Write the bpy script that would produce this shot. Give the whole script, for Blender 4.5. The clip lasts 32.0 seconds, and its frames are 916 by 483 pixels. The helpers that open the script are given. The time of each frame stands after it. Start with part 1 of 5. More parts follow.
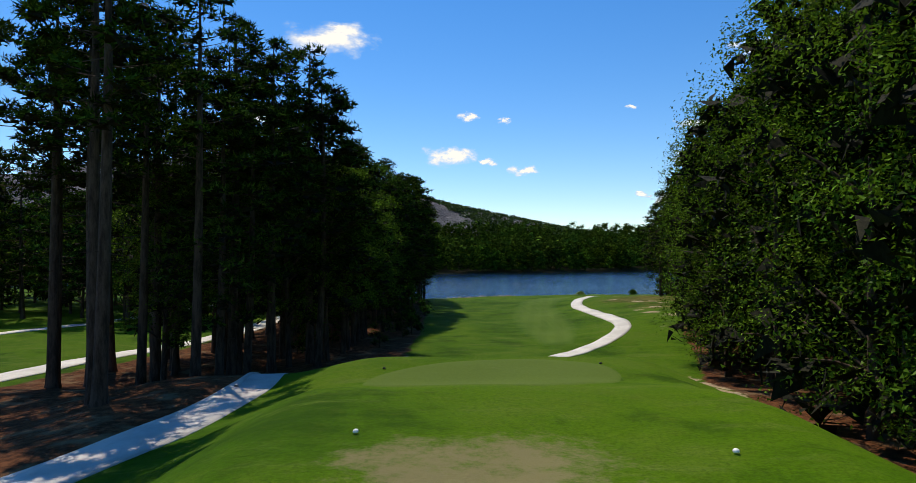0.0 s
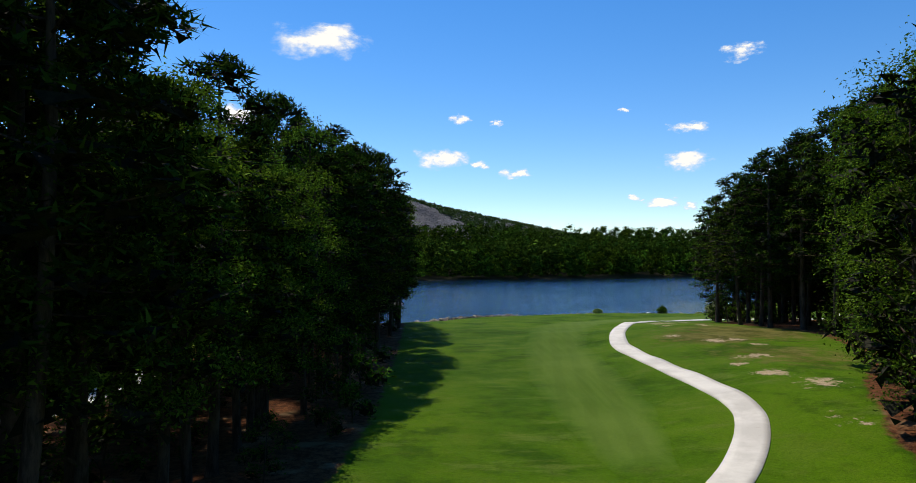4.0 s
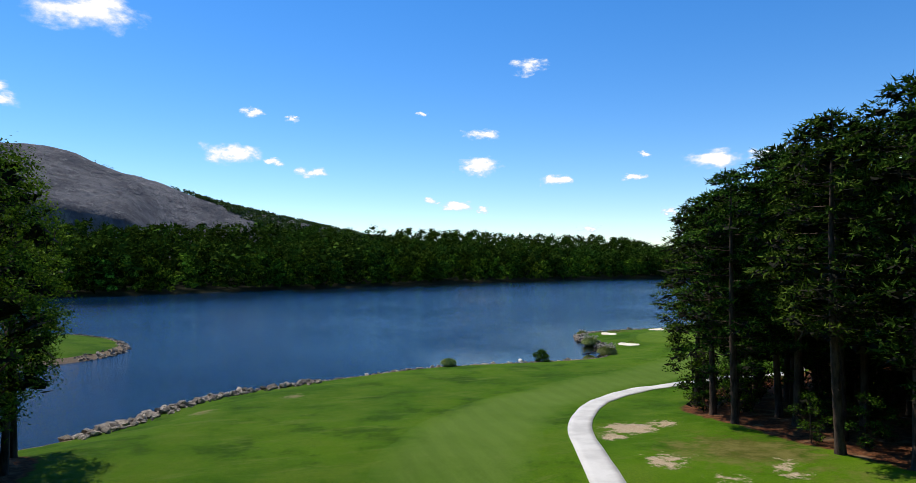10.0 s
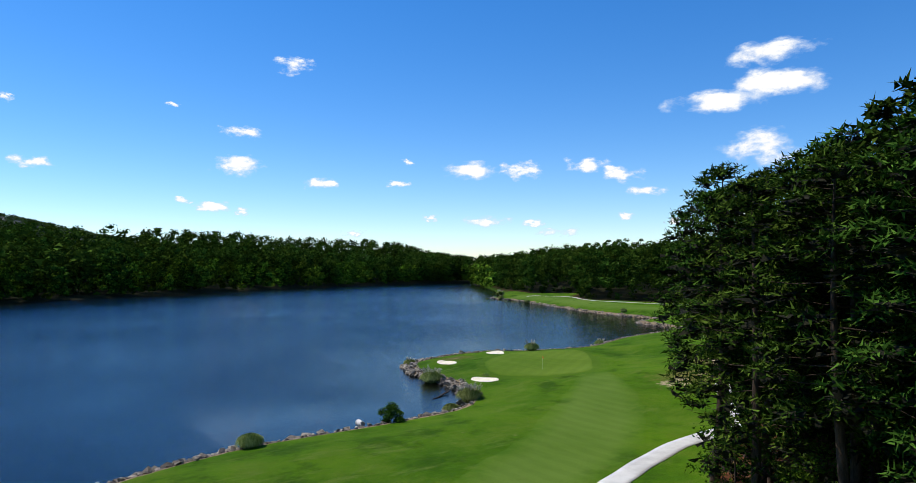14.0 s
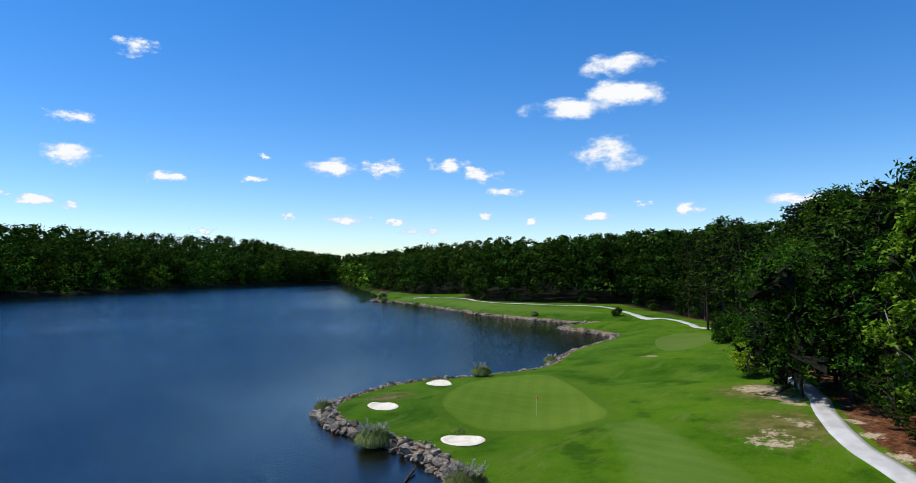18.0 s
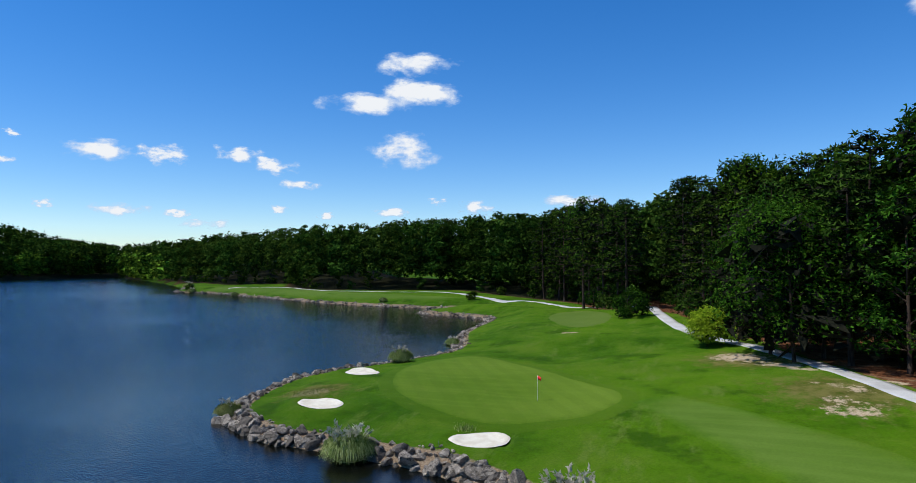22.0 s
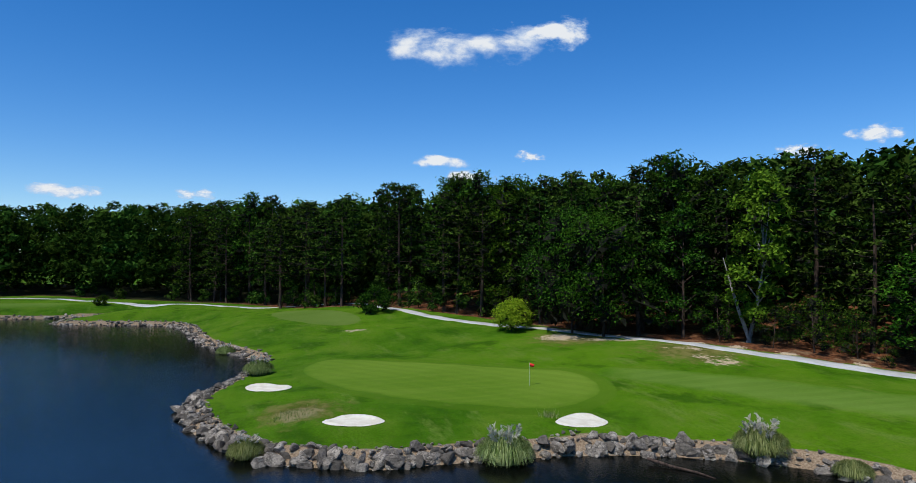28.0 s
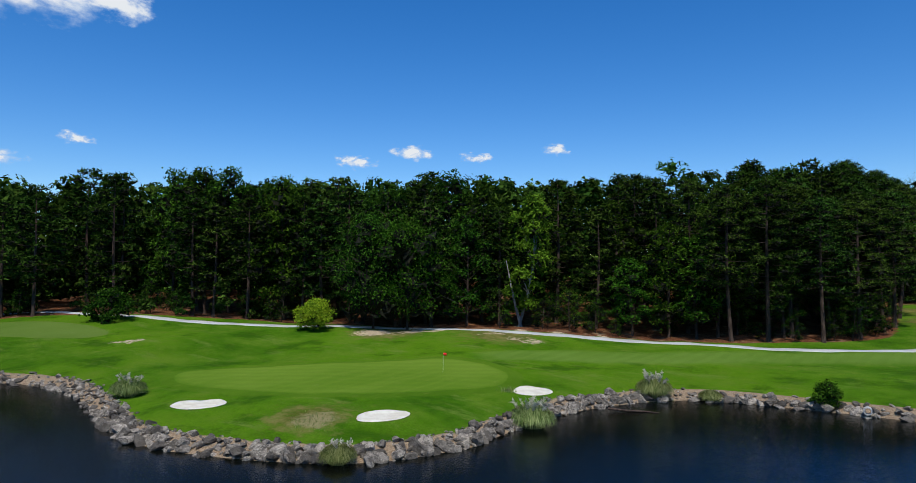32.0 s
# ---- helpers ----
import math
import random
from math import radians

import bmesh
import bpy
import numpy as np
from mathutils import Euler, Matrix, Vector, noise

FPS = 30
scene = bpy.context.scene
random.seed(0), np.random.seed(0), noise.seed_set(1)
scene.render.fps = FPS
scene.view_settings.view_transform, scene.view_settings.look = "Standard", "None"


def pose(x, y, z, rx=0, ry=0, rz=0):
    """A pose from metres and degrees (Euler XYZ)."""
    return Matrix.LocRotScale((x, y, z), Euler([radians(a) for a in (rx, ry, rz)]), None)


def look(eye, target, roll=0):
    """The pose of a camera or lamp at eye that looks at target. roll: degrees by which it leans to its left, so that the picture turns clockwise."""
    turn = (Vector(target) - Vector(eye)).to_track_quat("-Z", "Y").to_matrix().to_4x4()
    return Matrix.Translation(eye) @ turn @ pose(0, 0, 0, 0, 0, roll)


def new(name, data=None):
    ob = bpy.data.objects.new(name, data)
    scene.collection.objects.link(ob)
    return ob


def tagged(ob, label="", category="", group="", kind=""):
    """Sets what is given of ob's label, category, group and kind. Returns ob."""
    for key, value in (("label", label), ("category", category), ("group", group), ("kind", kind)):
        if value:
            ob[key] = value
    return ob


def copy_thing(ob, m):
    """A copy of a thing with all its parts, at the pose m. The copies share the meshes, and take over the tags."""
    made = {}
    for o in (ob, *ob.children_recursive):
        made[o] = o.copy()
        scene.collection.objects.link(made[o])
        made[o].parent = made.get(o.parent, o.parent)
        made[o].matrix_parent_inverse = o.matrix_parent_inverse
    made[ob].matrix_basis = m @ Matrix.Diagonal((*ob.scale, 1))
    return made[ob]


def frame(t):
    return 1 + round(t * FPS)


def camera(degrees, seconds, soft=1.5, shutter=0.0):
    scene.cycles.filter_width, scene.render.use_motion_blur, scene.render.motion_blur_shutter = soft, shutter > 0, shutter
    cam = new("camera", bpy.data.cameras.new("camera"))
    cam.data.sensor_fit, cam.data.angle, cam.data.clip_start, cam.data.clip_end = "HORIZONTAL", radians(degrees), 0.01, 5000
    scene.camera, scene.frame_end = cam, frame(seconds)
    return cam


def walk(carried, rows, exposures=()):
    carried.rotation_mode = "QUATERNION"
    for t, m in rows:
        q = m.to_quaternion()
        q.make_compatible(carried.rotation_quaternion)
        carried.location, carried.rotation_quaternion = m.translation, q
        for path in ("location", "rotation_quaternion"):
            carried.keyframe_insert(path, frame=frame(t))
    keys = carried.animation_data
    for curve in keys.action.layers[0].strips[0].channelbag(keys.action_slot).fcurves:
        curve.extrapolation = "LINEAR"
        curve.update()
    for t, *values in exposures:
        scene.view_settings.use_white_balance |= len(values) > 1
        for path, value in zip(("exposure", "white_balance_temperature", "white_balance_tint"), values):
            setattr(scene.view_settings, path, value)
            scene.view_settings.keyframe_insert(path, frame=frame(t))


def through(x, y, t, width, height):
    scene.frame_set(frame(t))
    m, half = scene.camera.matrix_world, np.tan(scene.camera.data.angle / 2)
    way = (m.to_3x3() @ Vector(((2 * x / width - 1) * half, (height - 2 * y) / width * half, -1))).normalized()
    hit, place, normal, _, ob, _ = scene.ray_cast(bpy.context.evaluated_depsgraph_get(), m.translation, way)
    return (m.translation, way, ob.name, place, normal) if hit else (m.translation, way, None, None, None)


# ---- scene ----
# the picture darkens a little as the view turns from the sun
EXPOSURE = [(0.0, 0.08, 7250, 10), (9.0, 0.16, 6800, 10), (19.0, -0.06, 6150, 10), (28.0, -0.26, 6000, 9), (32.0, -0.28, 6000, 9)]
cam = camera(70.5, 32.0, 0.7)
# seconds, place, heading to the left, tilt up, lean
PATH = [
    (0, 25.70, 42.96, 11.98, 0.01, 1.41, -0.01),
    (0.5, 25.60, 46.60, 12.17, 0.03, 1.44, -0.02),
    (1, 25.58, 50.50, 12.36, 0.04, 1.43, -0.02),
    (1.5, 25.62, 54.85, 12.57, 0.06, 1.44, -0.03),
    (2, 25.82, 59.52, 12.71, 0.07, 1.51, -0.01),
    (2.5, 26.01, 64.48, 12.88, 0.06, 1.57, 0.02),
    (4.5, 26.64, 85.04, 13.41, -1.45, 1.73, 0.13),
    (5, 26.93, 90.13, 13.46, -2.42, 1.73, 0.12),
    (5.5, 27.09, 95.20, 13.58, -3.55, 1.76, 0.08),
    (6, 27.15, 100.27, 13.76, -4.79, 1.76, -0.02),
    (6.5, 27.42, 105.49, 14.06, -5.93, 1.77, -0.05),
    (7, 27.83, 110.79, 14.47, -7.22, 1.79, -0.07),
    (7.5, 28.34, 116.21, 14.90, -8.97, 1.81, -0.11),
    (8, 28.97, 121.63, 15.26, -11.08, 1.81, -0.08),
    (8.5, 29.64, 126.98, 15.60, -13.44, 1.84, -0.06),
    (9, 30.37, 132.06, 15.90, -15.19, 1.84, -0.01),
    (9.5, 31.17, 136.96, 16.17, -16.79, 1.88, -0.00),
    (10, 31.92, 141.65, 16.44, -18.58, 1.85, 0.05),
    (10.5, 32.65, 146.20, 16.68, -20.53, 1.89, 0.07),
    (11, 33.37, 150.72, 16.84, -22.86, 1.94, 0.02),
    (11.5, 34.11, 155.27, 16.98, -25.51, 1.99, 0.02),
    (12, 34.83, 159.74, 17.02, -28.20, 1.99, 0.03),
    (12.5, 35.61, 164.07, 17.00, -31.02, 2.09, 0.13),
    (13, 36.49, 168.37, 17.01, -33.77, 2.21, 0.14),
    (13.5, 37.46, 172.70, 17.06, -36.53, 2.26, 0.08),
    (14, 38.65, 177.09, 17.16, -39.35, 2.31, 0.09),
    (14.5, 40.16, 181.50, 17.25, -41.52, 2.35, 0.06),
    (16.5, 47.52, 198.81, 17.41, -45.85, 2.24, -0.03),
    (17, 49.50, 202.92, 17.35, -48.33, 2.23, 0.05),
    (17.5, 51.63, 206.79, 17.20, -50.02, 2.24, -0.02),
    (18, 53.83, 210.44, 16.94, -51.71, 2.26, -0.04),
    (18.5, 55.96, 213.85, 16.56, -53.31, 2.23, -0.09),
    (19, 57.86, 217.00, 16.08, -55.05, 2.18, -0.08),
    (19.5, 59.30, 219.93, 15.49, -56.84, 2.12, -0.13),
    (20, 60.29, 222.68, 14.88, -58.73, 2.12, -0.09),
    (20.5, 60.81, 225.37, 14.27, -60.78, 2.10, -0.04),
    (21, 60.85, 228.11, 13.68, -62.87, 2.02, -0.02),
    (21.5, 60.46, 230.92, 13.18, -65.75, 1.89, 0.00),
    (22, 59.85, 233.72, 12.84, -69.85, 1.89, 0.02),
    (22.5, 59.24, 236.51, 12.66, -73.09, 1.96, 0.01),
    (23, 58.76, 239.30, 12.60, -76.01, 2.00, -0.01),
    (23.5, 58.39, 242.12, 12.58, -79.23, 2.00, -0.06),
    (24, 58.14, 244.99, 12.57, -82.59, 1.97, -0.07),
    (24.5, 58.03, 248.01, 12.57, -85.74, 1.89, -0.09),
    (25, 58.06, 251.17, 12.58, -88.96, 1.85, -0.03),
    (25.5, 58.21, 254.55, 12.58, -92.44, 1.83, 0.00),
    (27.5, 59.45, 269.43, 12.52, -108.32, 1.83, 0.10),
    (28, 60.26, 273.40, 12.56, -111.79, 1.92, 0.13),
    (28.5, 61.42, 277.45, 12.60, -116.82, 1.97, 0.10),
    (29, 62.78, 281.51, 12.61, -121.18, 1.90, 0.06),
    (29.5, 64.38, 285.48, 12.61, -125.18, 1.77, 0.06),
    (30, 66.29, 289.25, 12.65, -130.13, 1.76, 0.10),
    (30.5, 68.51, 292.80, 12.72, -134.90, 1.80, 0.15),
    (31, 71.00, 296.15, 12.79, -139.86, 1.86, 0.21),
    (31.5, 73.66, 299.36, 12.84, -144.83, 1.90, 0.28),
    (32, 76.38, 302.58, 12.85, -149.26, 1.92, 0.30),
]
walk(cam, [(t, pose(x, y, z, 90 + pitch, -roll, yaw)) for t, x, y, z, yaw, pitch, roll in PATH], EXPOSURE)

# ---- light ----
SUN_AZIMUTH, SUN_HEIGHT = -32.0, 60.0
sky_world = bpy.data.worlds.new("sky")
scene.world = sky_world
sky_world.use_nodes = True
wn = sky_world.node_tree
wn.nodes.clear()
w_out, w_bg, w_sky = wn.nodes.new("ShaderNodeOutputWorld"), wn.nodes.new("ShaderNodeBackground"), wn.nodes.new("ShaderNodeTexSky")
w_sky.sky_type, w_sky.sun_disc = "NISHITA", False
w_sky.sun_elevation, w_sky.sun_rotation = radians(SUN_HEIGHT), radians(SUN_AZIMUTH)
w_sky.altitude, w_sky.air_density, w_sky.dust_density, w_sky.ozone_density = 300, 1.0, 0.06, 3.5
w_bg.inputs["Strength"].default_value = 0.145
w_deep = wn.nodes.new("ShaderNodeHueSaturation")
w_deep.inputs["Saturation"].default_value = 1.34
w_deep.inputs["Hue"].default_value = 0.504
wn.links.new(w_sky.outputs[0], w_deep.inputs["Color"])
w_tint = wn.nodes.new("ShaderNodeMix")
w_tint.data_type, w_tint.blend_type = "RGBA", "MULTIPLY"
w_tint.inputs[0].default_value, w_tint.inputs[7].default_value = 1.0, (0.95, 0.985, 1.05, 1)
wn.links.new(w_deep.outputs[0], w_tint.inputs[6])
wn.links.new(w_tint.outputs[2], w_bg.inputs[0])
wn.links.new(w_bg.outputs[0], w_out.inputs[0])
sun = new("sun", bpy.data.lights.new("sun", "SUN"))
sun.data.energy, sun.data.angle, sun.data.color = 4.6, radians(0.53), (1.0, 0.95, 0.87)
sun_way = Vector((math.sin(radians(SUN_AZIMUTH)) * math.cos(radians(SUN_HEIGHT)), math.cos(radians(SUN_AZIMUTH)) * math.cos(radians(SUN_HEIGHT)), math.sin(radians(SUN_HEIGHT))))
sun.matrix_world = look(sun_way * 200, (0, 0, 0))

# ---- materials ----
class Nodes:
    """A new material and short ways to add nodes to it."""

    def __init__(self, name):
        self.m = bpy.data.materials.new(name)
        self.m.use_nodes = True
        self.t = self.m.node_tree
        self.t.nodes.clear()

    def add(self, kind, props=None, **inputs):
        n = self.t.nodes.new("ShaderNode" + kind)
        for k, v in (props or {}).items():
            setattr(n, k, v)
        for k, v in inputs.items():
            self.set(n, k.replace("_", " "), v)
        return n

    def set(self, n, key, v):
        slot = n.inputs[int(key)] if key.isdigit() else n.inputs[key]
        if isinstance(v, bpy.types.NodeSocket):
            self.t.links.new(v, slot)
        else:
            slot.default_value = v

    def coords(self):
        return self.add("NewGeometry").outputs["Position"]

    def local(self):
        return self.add("TexCoord").outputs["Object"]

    def noise(self, scale, detail=4, rough=0.55, at=None, stretch=None):
        v = at or self.coords()
        if stretch:
            mp = self.add("Mapping", Scale=stretch)
            self.t.links.new(v, mp.inputs["Vector"])
            v = mp.outputs[0]
        n = self.add("TexNoise", Scale=scale, Detail=detail, Roughness=rough)
        self.t.links.new(v, n.inputs["Vector"])
        return n.outputs[0]

    def ramp(self, v, a, b, lo=0.0, hi=1.0):
        n = self.add("MapRange")
        n.interpolation_type = "SMOOTHSTEP"
        self.t.links.new(v, n.inputs[0])
        for i, x in enumerate((a, b, lo, hi)):
            n.inputs[i + 1].default_value = x
        return n.outputs[0]

    def math(self, op, a, b=0.0):
        n = self.add("Math", {"operation": op})
        self.set(n, "0", a), self.set(n, "1", b)
        return n.outputs[0]

    def mix(self, f, a, b):
        n = self.add("Mix", {"data_type": "RGBA"})
        for i, v in ((0, f), (6, a), (7, b)):
            if isinstance(v, tuple) and len(v) == 3:
                v = (*v, 1)
            self.set(n, str(i), v)
        return n.outputs[2]

    def bump(self, v, strength, distance):
        n = self.add("Bump", Strength=strength, Distance=distance)
        self.t.links.new(v, n.inputs["Height"])
        return n.outputs[0]

    def attr(self, name):
        return self.add("Attribute", {"attribute_name": name}).outputs["Fac"]

    def end(self, shader):
        self.t.links.new(shader, self.add("OutputMaterial").inputs[0])
        return self.m

    def principled(self, color, rough, normal=None, spec=0.4, metal=0.0, shaggy=0.0):
        n = self.add("BsdfPrincipled")
        n.inputs["Diffuse Roughness"].default_value = shaggy
        if isinstance(color, tuple):
            color = (*color[:3], 1)
        self.set(n, "Base Color", color), self.set(n, "Roughness", rough), self.set(n, "Metallic", metal)
        n.inputs["Specular IOR Level"].default_value = spec
        if normal:
            self.t.links.new(normal, n.inputs["Normal"])
        return self.end(n.outputs[0])


def rough_grass(k, broad, fine, grain):
    """The colour of the uncut grass."""
    patch, blade = k.noise(0.17, 6, 0.68), k.noise(26, 3, 0.7)
    c = k.mix(k.ramp(broad, 0.35, 0.65), (0.052, 0.136, 0.0017), (0.102, 0.204, 0.003))
    c = k.mix(k.ramp(patch, 0.46, 0.66, 0, 0.7), c, (0.128, 0.203, 0.0132))
    c = k.mix(k.ramp(patch, 0.5, 0.34, 0, 0.8), c, (0.0257, 0.0752, 0.0011))
    streak = k.noise(0.32, 7, 0.7, stretch=(0.55, 1.7, 1))
    c = k.mix(k.ramp(streak, 0.53, 0.68, 0, 0.65), c, (0.152, 0.212, 0.03))
    c = k.mix(k.ramp(fine, 0.5, 0.75, 0, 0.45), c, (0.116, 0.16, 0.0132))
    c = k.mix(k.ramp(grain, 0.35, 0.7, 0, 0.45), c, (0.0211, 0.057, 0.0011))
    return k.mix(k.ramp(blade, 0.4, 0.7, 0, 0.4), c, (0.0187, 0.0479, 0.0011))


def turf(name, dark, light, dry, dryness, streak, rough_bump, rim_width=0.3, rim_noise=0.3, mown=0.0, way=0.0):
    k = Nodes(name)
    broad, fine, grain = k.noise(0.045, 5, 0.6), k.noise(0.7, 6, 0.7), k.noise(8, 4, 0.75)
    rows = k.noise(0.5, 3, 0.6, stretch=(streak, 0.12, 1))
    c = k.mix(k.ramp(broad, 0.34, 0.66), dark, light)
    c = k.mix(k.ramp(rows, 0.42, 0.62, 0, 0.35), c, light)
    if mown:
        turned = k.add("Mapping", Rotation=(0, 0, radians(way)))
        k.t.links.new(k.coords(), turned.inputs["Vector"])
        bands = k.add("TexWave", {"wave_type": "BANDS"}, Scale=0.16, Distortion=1.2, Detail=2.0)
        k.t.links.new(turned.outputs[0], bands.inputs["Vector"])
        c = k.mix(k.ramp(bands.outputs["Fac"], 0.3, 0.7, 0, mown), c, tuple(v * 0.7 for v in dark))
    c = k.mix(k.ramp(fine, 0.55, 0.78, 0, dryness), c, dry)
    c = k.mix(k.ramp(grain, 0.3, 0.7, 0, 0.35), c, tuple(v * 0.55 for v in dark))
    rim = k.math("ADD", k.attr("rim"), k.math("MULTIPLY", k.math("SUBTRACT", k.noise(0.8, 5, 0.7), 0.5), rim_noise))
    c = k.mix(k.ramp(rim, 0.0, rim_width), rough_grass(k, broad, fine, grain), c)
    return k.principled(c, 0.9, k.bump(k.math("ADD", grain, k.math("MULTIPLY", fine, 1.5)), rough_bump, 0.06), 0.05, 0.0, 0.7)


def ground_material():
    k = Nodes("rough_grass_and_floor")
    broad, fine, grain = k.noise(0.045, 5, 0.6), k.noise(0.7, 6, 0.7), k.noise(8, 4, 0.75)
    c = rough_grass(k, broad, fine, grain)
    thin = k.math("ADD", k.attr("thin"), k.math("MULTIPLY", k.math("SUBTRACT", fine, 0.5), 1.3))
    c = k.mix(k.ramp(thin, 0.25, 0.8, 0, 0.9), c, k.mix(k.ramp(k.noise(0.35, 5, 0.7), 0.38, 0.62), (0.075, 0.07, 0.012), (0.17, 0.145, 0.04)))
    worn = k.math("ADD", k.attr("worn"), k.math("MULTIPLY", k.math("SUBTRACT", k.noise(0.9, 7, 0.8), 0.5), 1.7))
    c = k.mix(k.ramp(worn, 0.35, 0.85, 0, 0.9), c, (0.25, 0.21, 0.095))
    needles = k.mix(k.ramp(k.noise(2.2, 6, 0.75), 0.35, 0.68), (0.055, 0.022, 0.010), (0.2, 0.078, 0.032))
    needles = k.mix(k.ramp(k.noise(0.5, 4, 0.6), 0.52, 0.68, 0, 0.7), needles, (0.24, 0.16, 0.085))
    floor = k.math("ADD", k.attr("floor"), k.math("MULTIPLY", k.math("SUBTRACT", fine, 0.5), 0.9))
    c = k.mix(k.ramp(floor, 0.38, 0.62), c, needles)
    bare = k.math("ADD", k.attr("bare"), k.math("MULTIPLY", k.math("SUBTRACT", k.noise(1.1, 6, 0.75), 0.5), 2.0))
    soil = k.mix(k.ramp(grain, 0.3, 0.7), (0.34, 0.24, 0.13), (0.56, 0.45, 0.30))
    c = k.mix(k.ramp(bare, 0.52, 0.8), c, soil)
    # dark wood litter, taken near black for the shade under far trees
    c = k.mix(k.attr("shaded_litter"), c, k.mix(fine, (0.010, 0.014, 0.005), (0.03, 0.028, 0.012)))
    bank = k.math("ADD", k.attr("bank"), k.math("MULTIPLY", k.math("SUBTRACT", fine, 0.5), 0.8))
    mud = k.mix(k.ramp(grain, 0.3, 0.7), (0.17, 0.105, 0.055), (0.4, 0.3, 0.19))
    c = k.mix(k.ramp(bank, 0.45, 0.65), c, mud)
    return k.principled(c, 0.92, k.bump(k.math("ADD", grain, k.math("MULTIPLY", fine, 2.0)), 0.7, 0.09), 0.05, 0.0, 0.7)


def leaf_material(name, dark, light, shine=0.05, through=0.35, least=0.6, most=1.25, bias=1.7):
    k = Nodes(name)
    r = k.add("ObjectInfo").outputs["Random"]
    i = k.add("NewGeometry").outputs["Random Per Island"]
    c = k.mix(k.math("POWER", i, bias), dark, light)
    hsv = k.add("HueSaturation", Hue=0.5, Saturation=1.0)
    k.set(hsv, "Color", c)
    tone = k.math("FRACT", k.math("ADD", r, k.attr("tone")))
    k.set(hsv, "Value", k.ramp(tone, 0, 1, least, most))
    k.set(hsv, "Hue", k.ramp(k.math("FRACT", k.math("MULTIPLY", tone, 7.3)), 0, 1, 0.482, 0.515))
    c = hsv.outputs[0]
    d, tr, g = k.add("BsdfDiffuse"), k.add("BsdfTranslucent"), k.add("BsdfGlossy", Roughness=0.42)
    k.set(d, "Color", c), k.set(tr, "Color", k.mix(0.5, c, (0.09, 0.17, 0.01)))
    g.inputs["Color"].default_value = (0.8, 0.85, 0.8, 1)
    a = k.add("MixShader", Fac=through)
    k.t.links.new(d.outputs[0], a.inputs[1]), k.t.links.new(tr.outputs[0], a.inputs[2])
    b = k.add("MixShader", Fac=shine)
    k.t.links.new(a.outputs[0], b.inputs[1]), k.t.links.new(g.outputs[0], b.inputs[2])
    return k.end(b.outputs[0])


def bark_material(name, dark, light):
    k = Nodes(name)
    plates = k.noise(3.0, 6, 0.7, k.local(), (1, 1, 0.22))
    fine = k.noise(14, 4, 0.7, k.local(), (1, 1, 0.4))
    c = k.mix(k.ramp(plates, 0.36, 0.64), dark, light)
    c = k.mix(k.ramp(fine, 0.55, 0.75, 0, 0.5), c, tuple(v * 0.4 for v in dark))
    return k.principled(c, 0.9, k.bump(plates, 0.9, 0.05), 0.15)


def stone_material(name, dark, light, streak):
    k = Nodes(name)
    r = k.add("ObjectInfo").outputs["Random"]
    i = k.add("NewGeometry").outputs["Random Per Island"]
    n1, n2, n3 = k.noise(1.7, 8, 0.7), k.noise(7, 8, 0.8), k.noise(3.2, 8, 0.75, stretch=(1, 1, 2.6))
    c = k.mix(k.ramp(n1, 0.34, 0.66), dark, light)
    c = k.mix(k.ramp(n2, 0.5, 0.66, 0, 0.75), c, streak)
    c = k.mix(k.ramp(n3, 0.47, 0.38, 0, 0.8), c, tuple(v * 0.35 for v in dark))
    c = k.mix(k.ramp(k.math("FRACT", k.math("ADD", r, i)), 0, 1, 0, 0.85), c, tuple(v * 0.6 for v in dark))
    return k.principled(c, 0.9, k.bump(k.math("ADD", n3, k.math("MULTIPLY", n2, 0.6)), 1.0, 0.12), 0.15)


def concrete_material():
    k = Nodes("path_concrete")
    n1, n2, n3 = k.noise(0.35, 5, 0.6), k.noise(2.5, 6, 0.7), k.noise(30, 3, 0.6)
    c = k.mix(k.ramp(n1, 0.35, 0.65), (0.43, 0.41, 0.37), (0.56, 0.54, 0.49))
    c = k.mix(k.ramp(n2, 0.56, 0.75, 0, 0.5), c, (0.33, 0.29, 0.24))
    c = k.mix(k.ramp(n3, 0.4, 0.7, 0, 0.25), c, (0.3, 0.28, 0.25))
    return k.principled(c, 0.8, k.bump(n3, 0.4, 0.01), 0.3)


def sand_material():
    k = Nodes("bunker_sand")
    n1, n2 = k.noise(1.2, 5, 0.6), k.noise(14, 5, 0.7)
    c = k.mix(k.ramp(n1, 0.35, 0.65), (0.66, 0.58, 0.43), (0.76, 0.69, 0.54))
    rake = k.noise(3, 2, 0.5, stretch=(6, 0.6, 1))
    c = k.mix(k.ramp(n2, 0.55, 0.75, 0, 0.4), c, (0.48, 0.41, 0.31))
    return k.principled(c, 0.92, k.bump(k.math("ADD", rake, n2), 0.6, 0.05), 0.1)


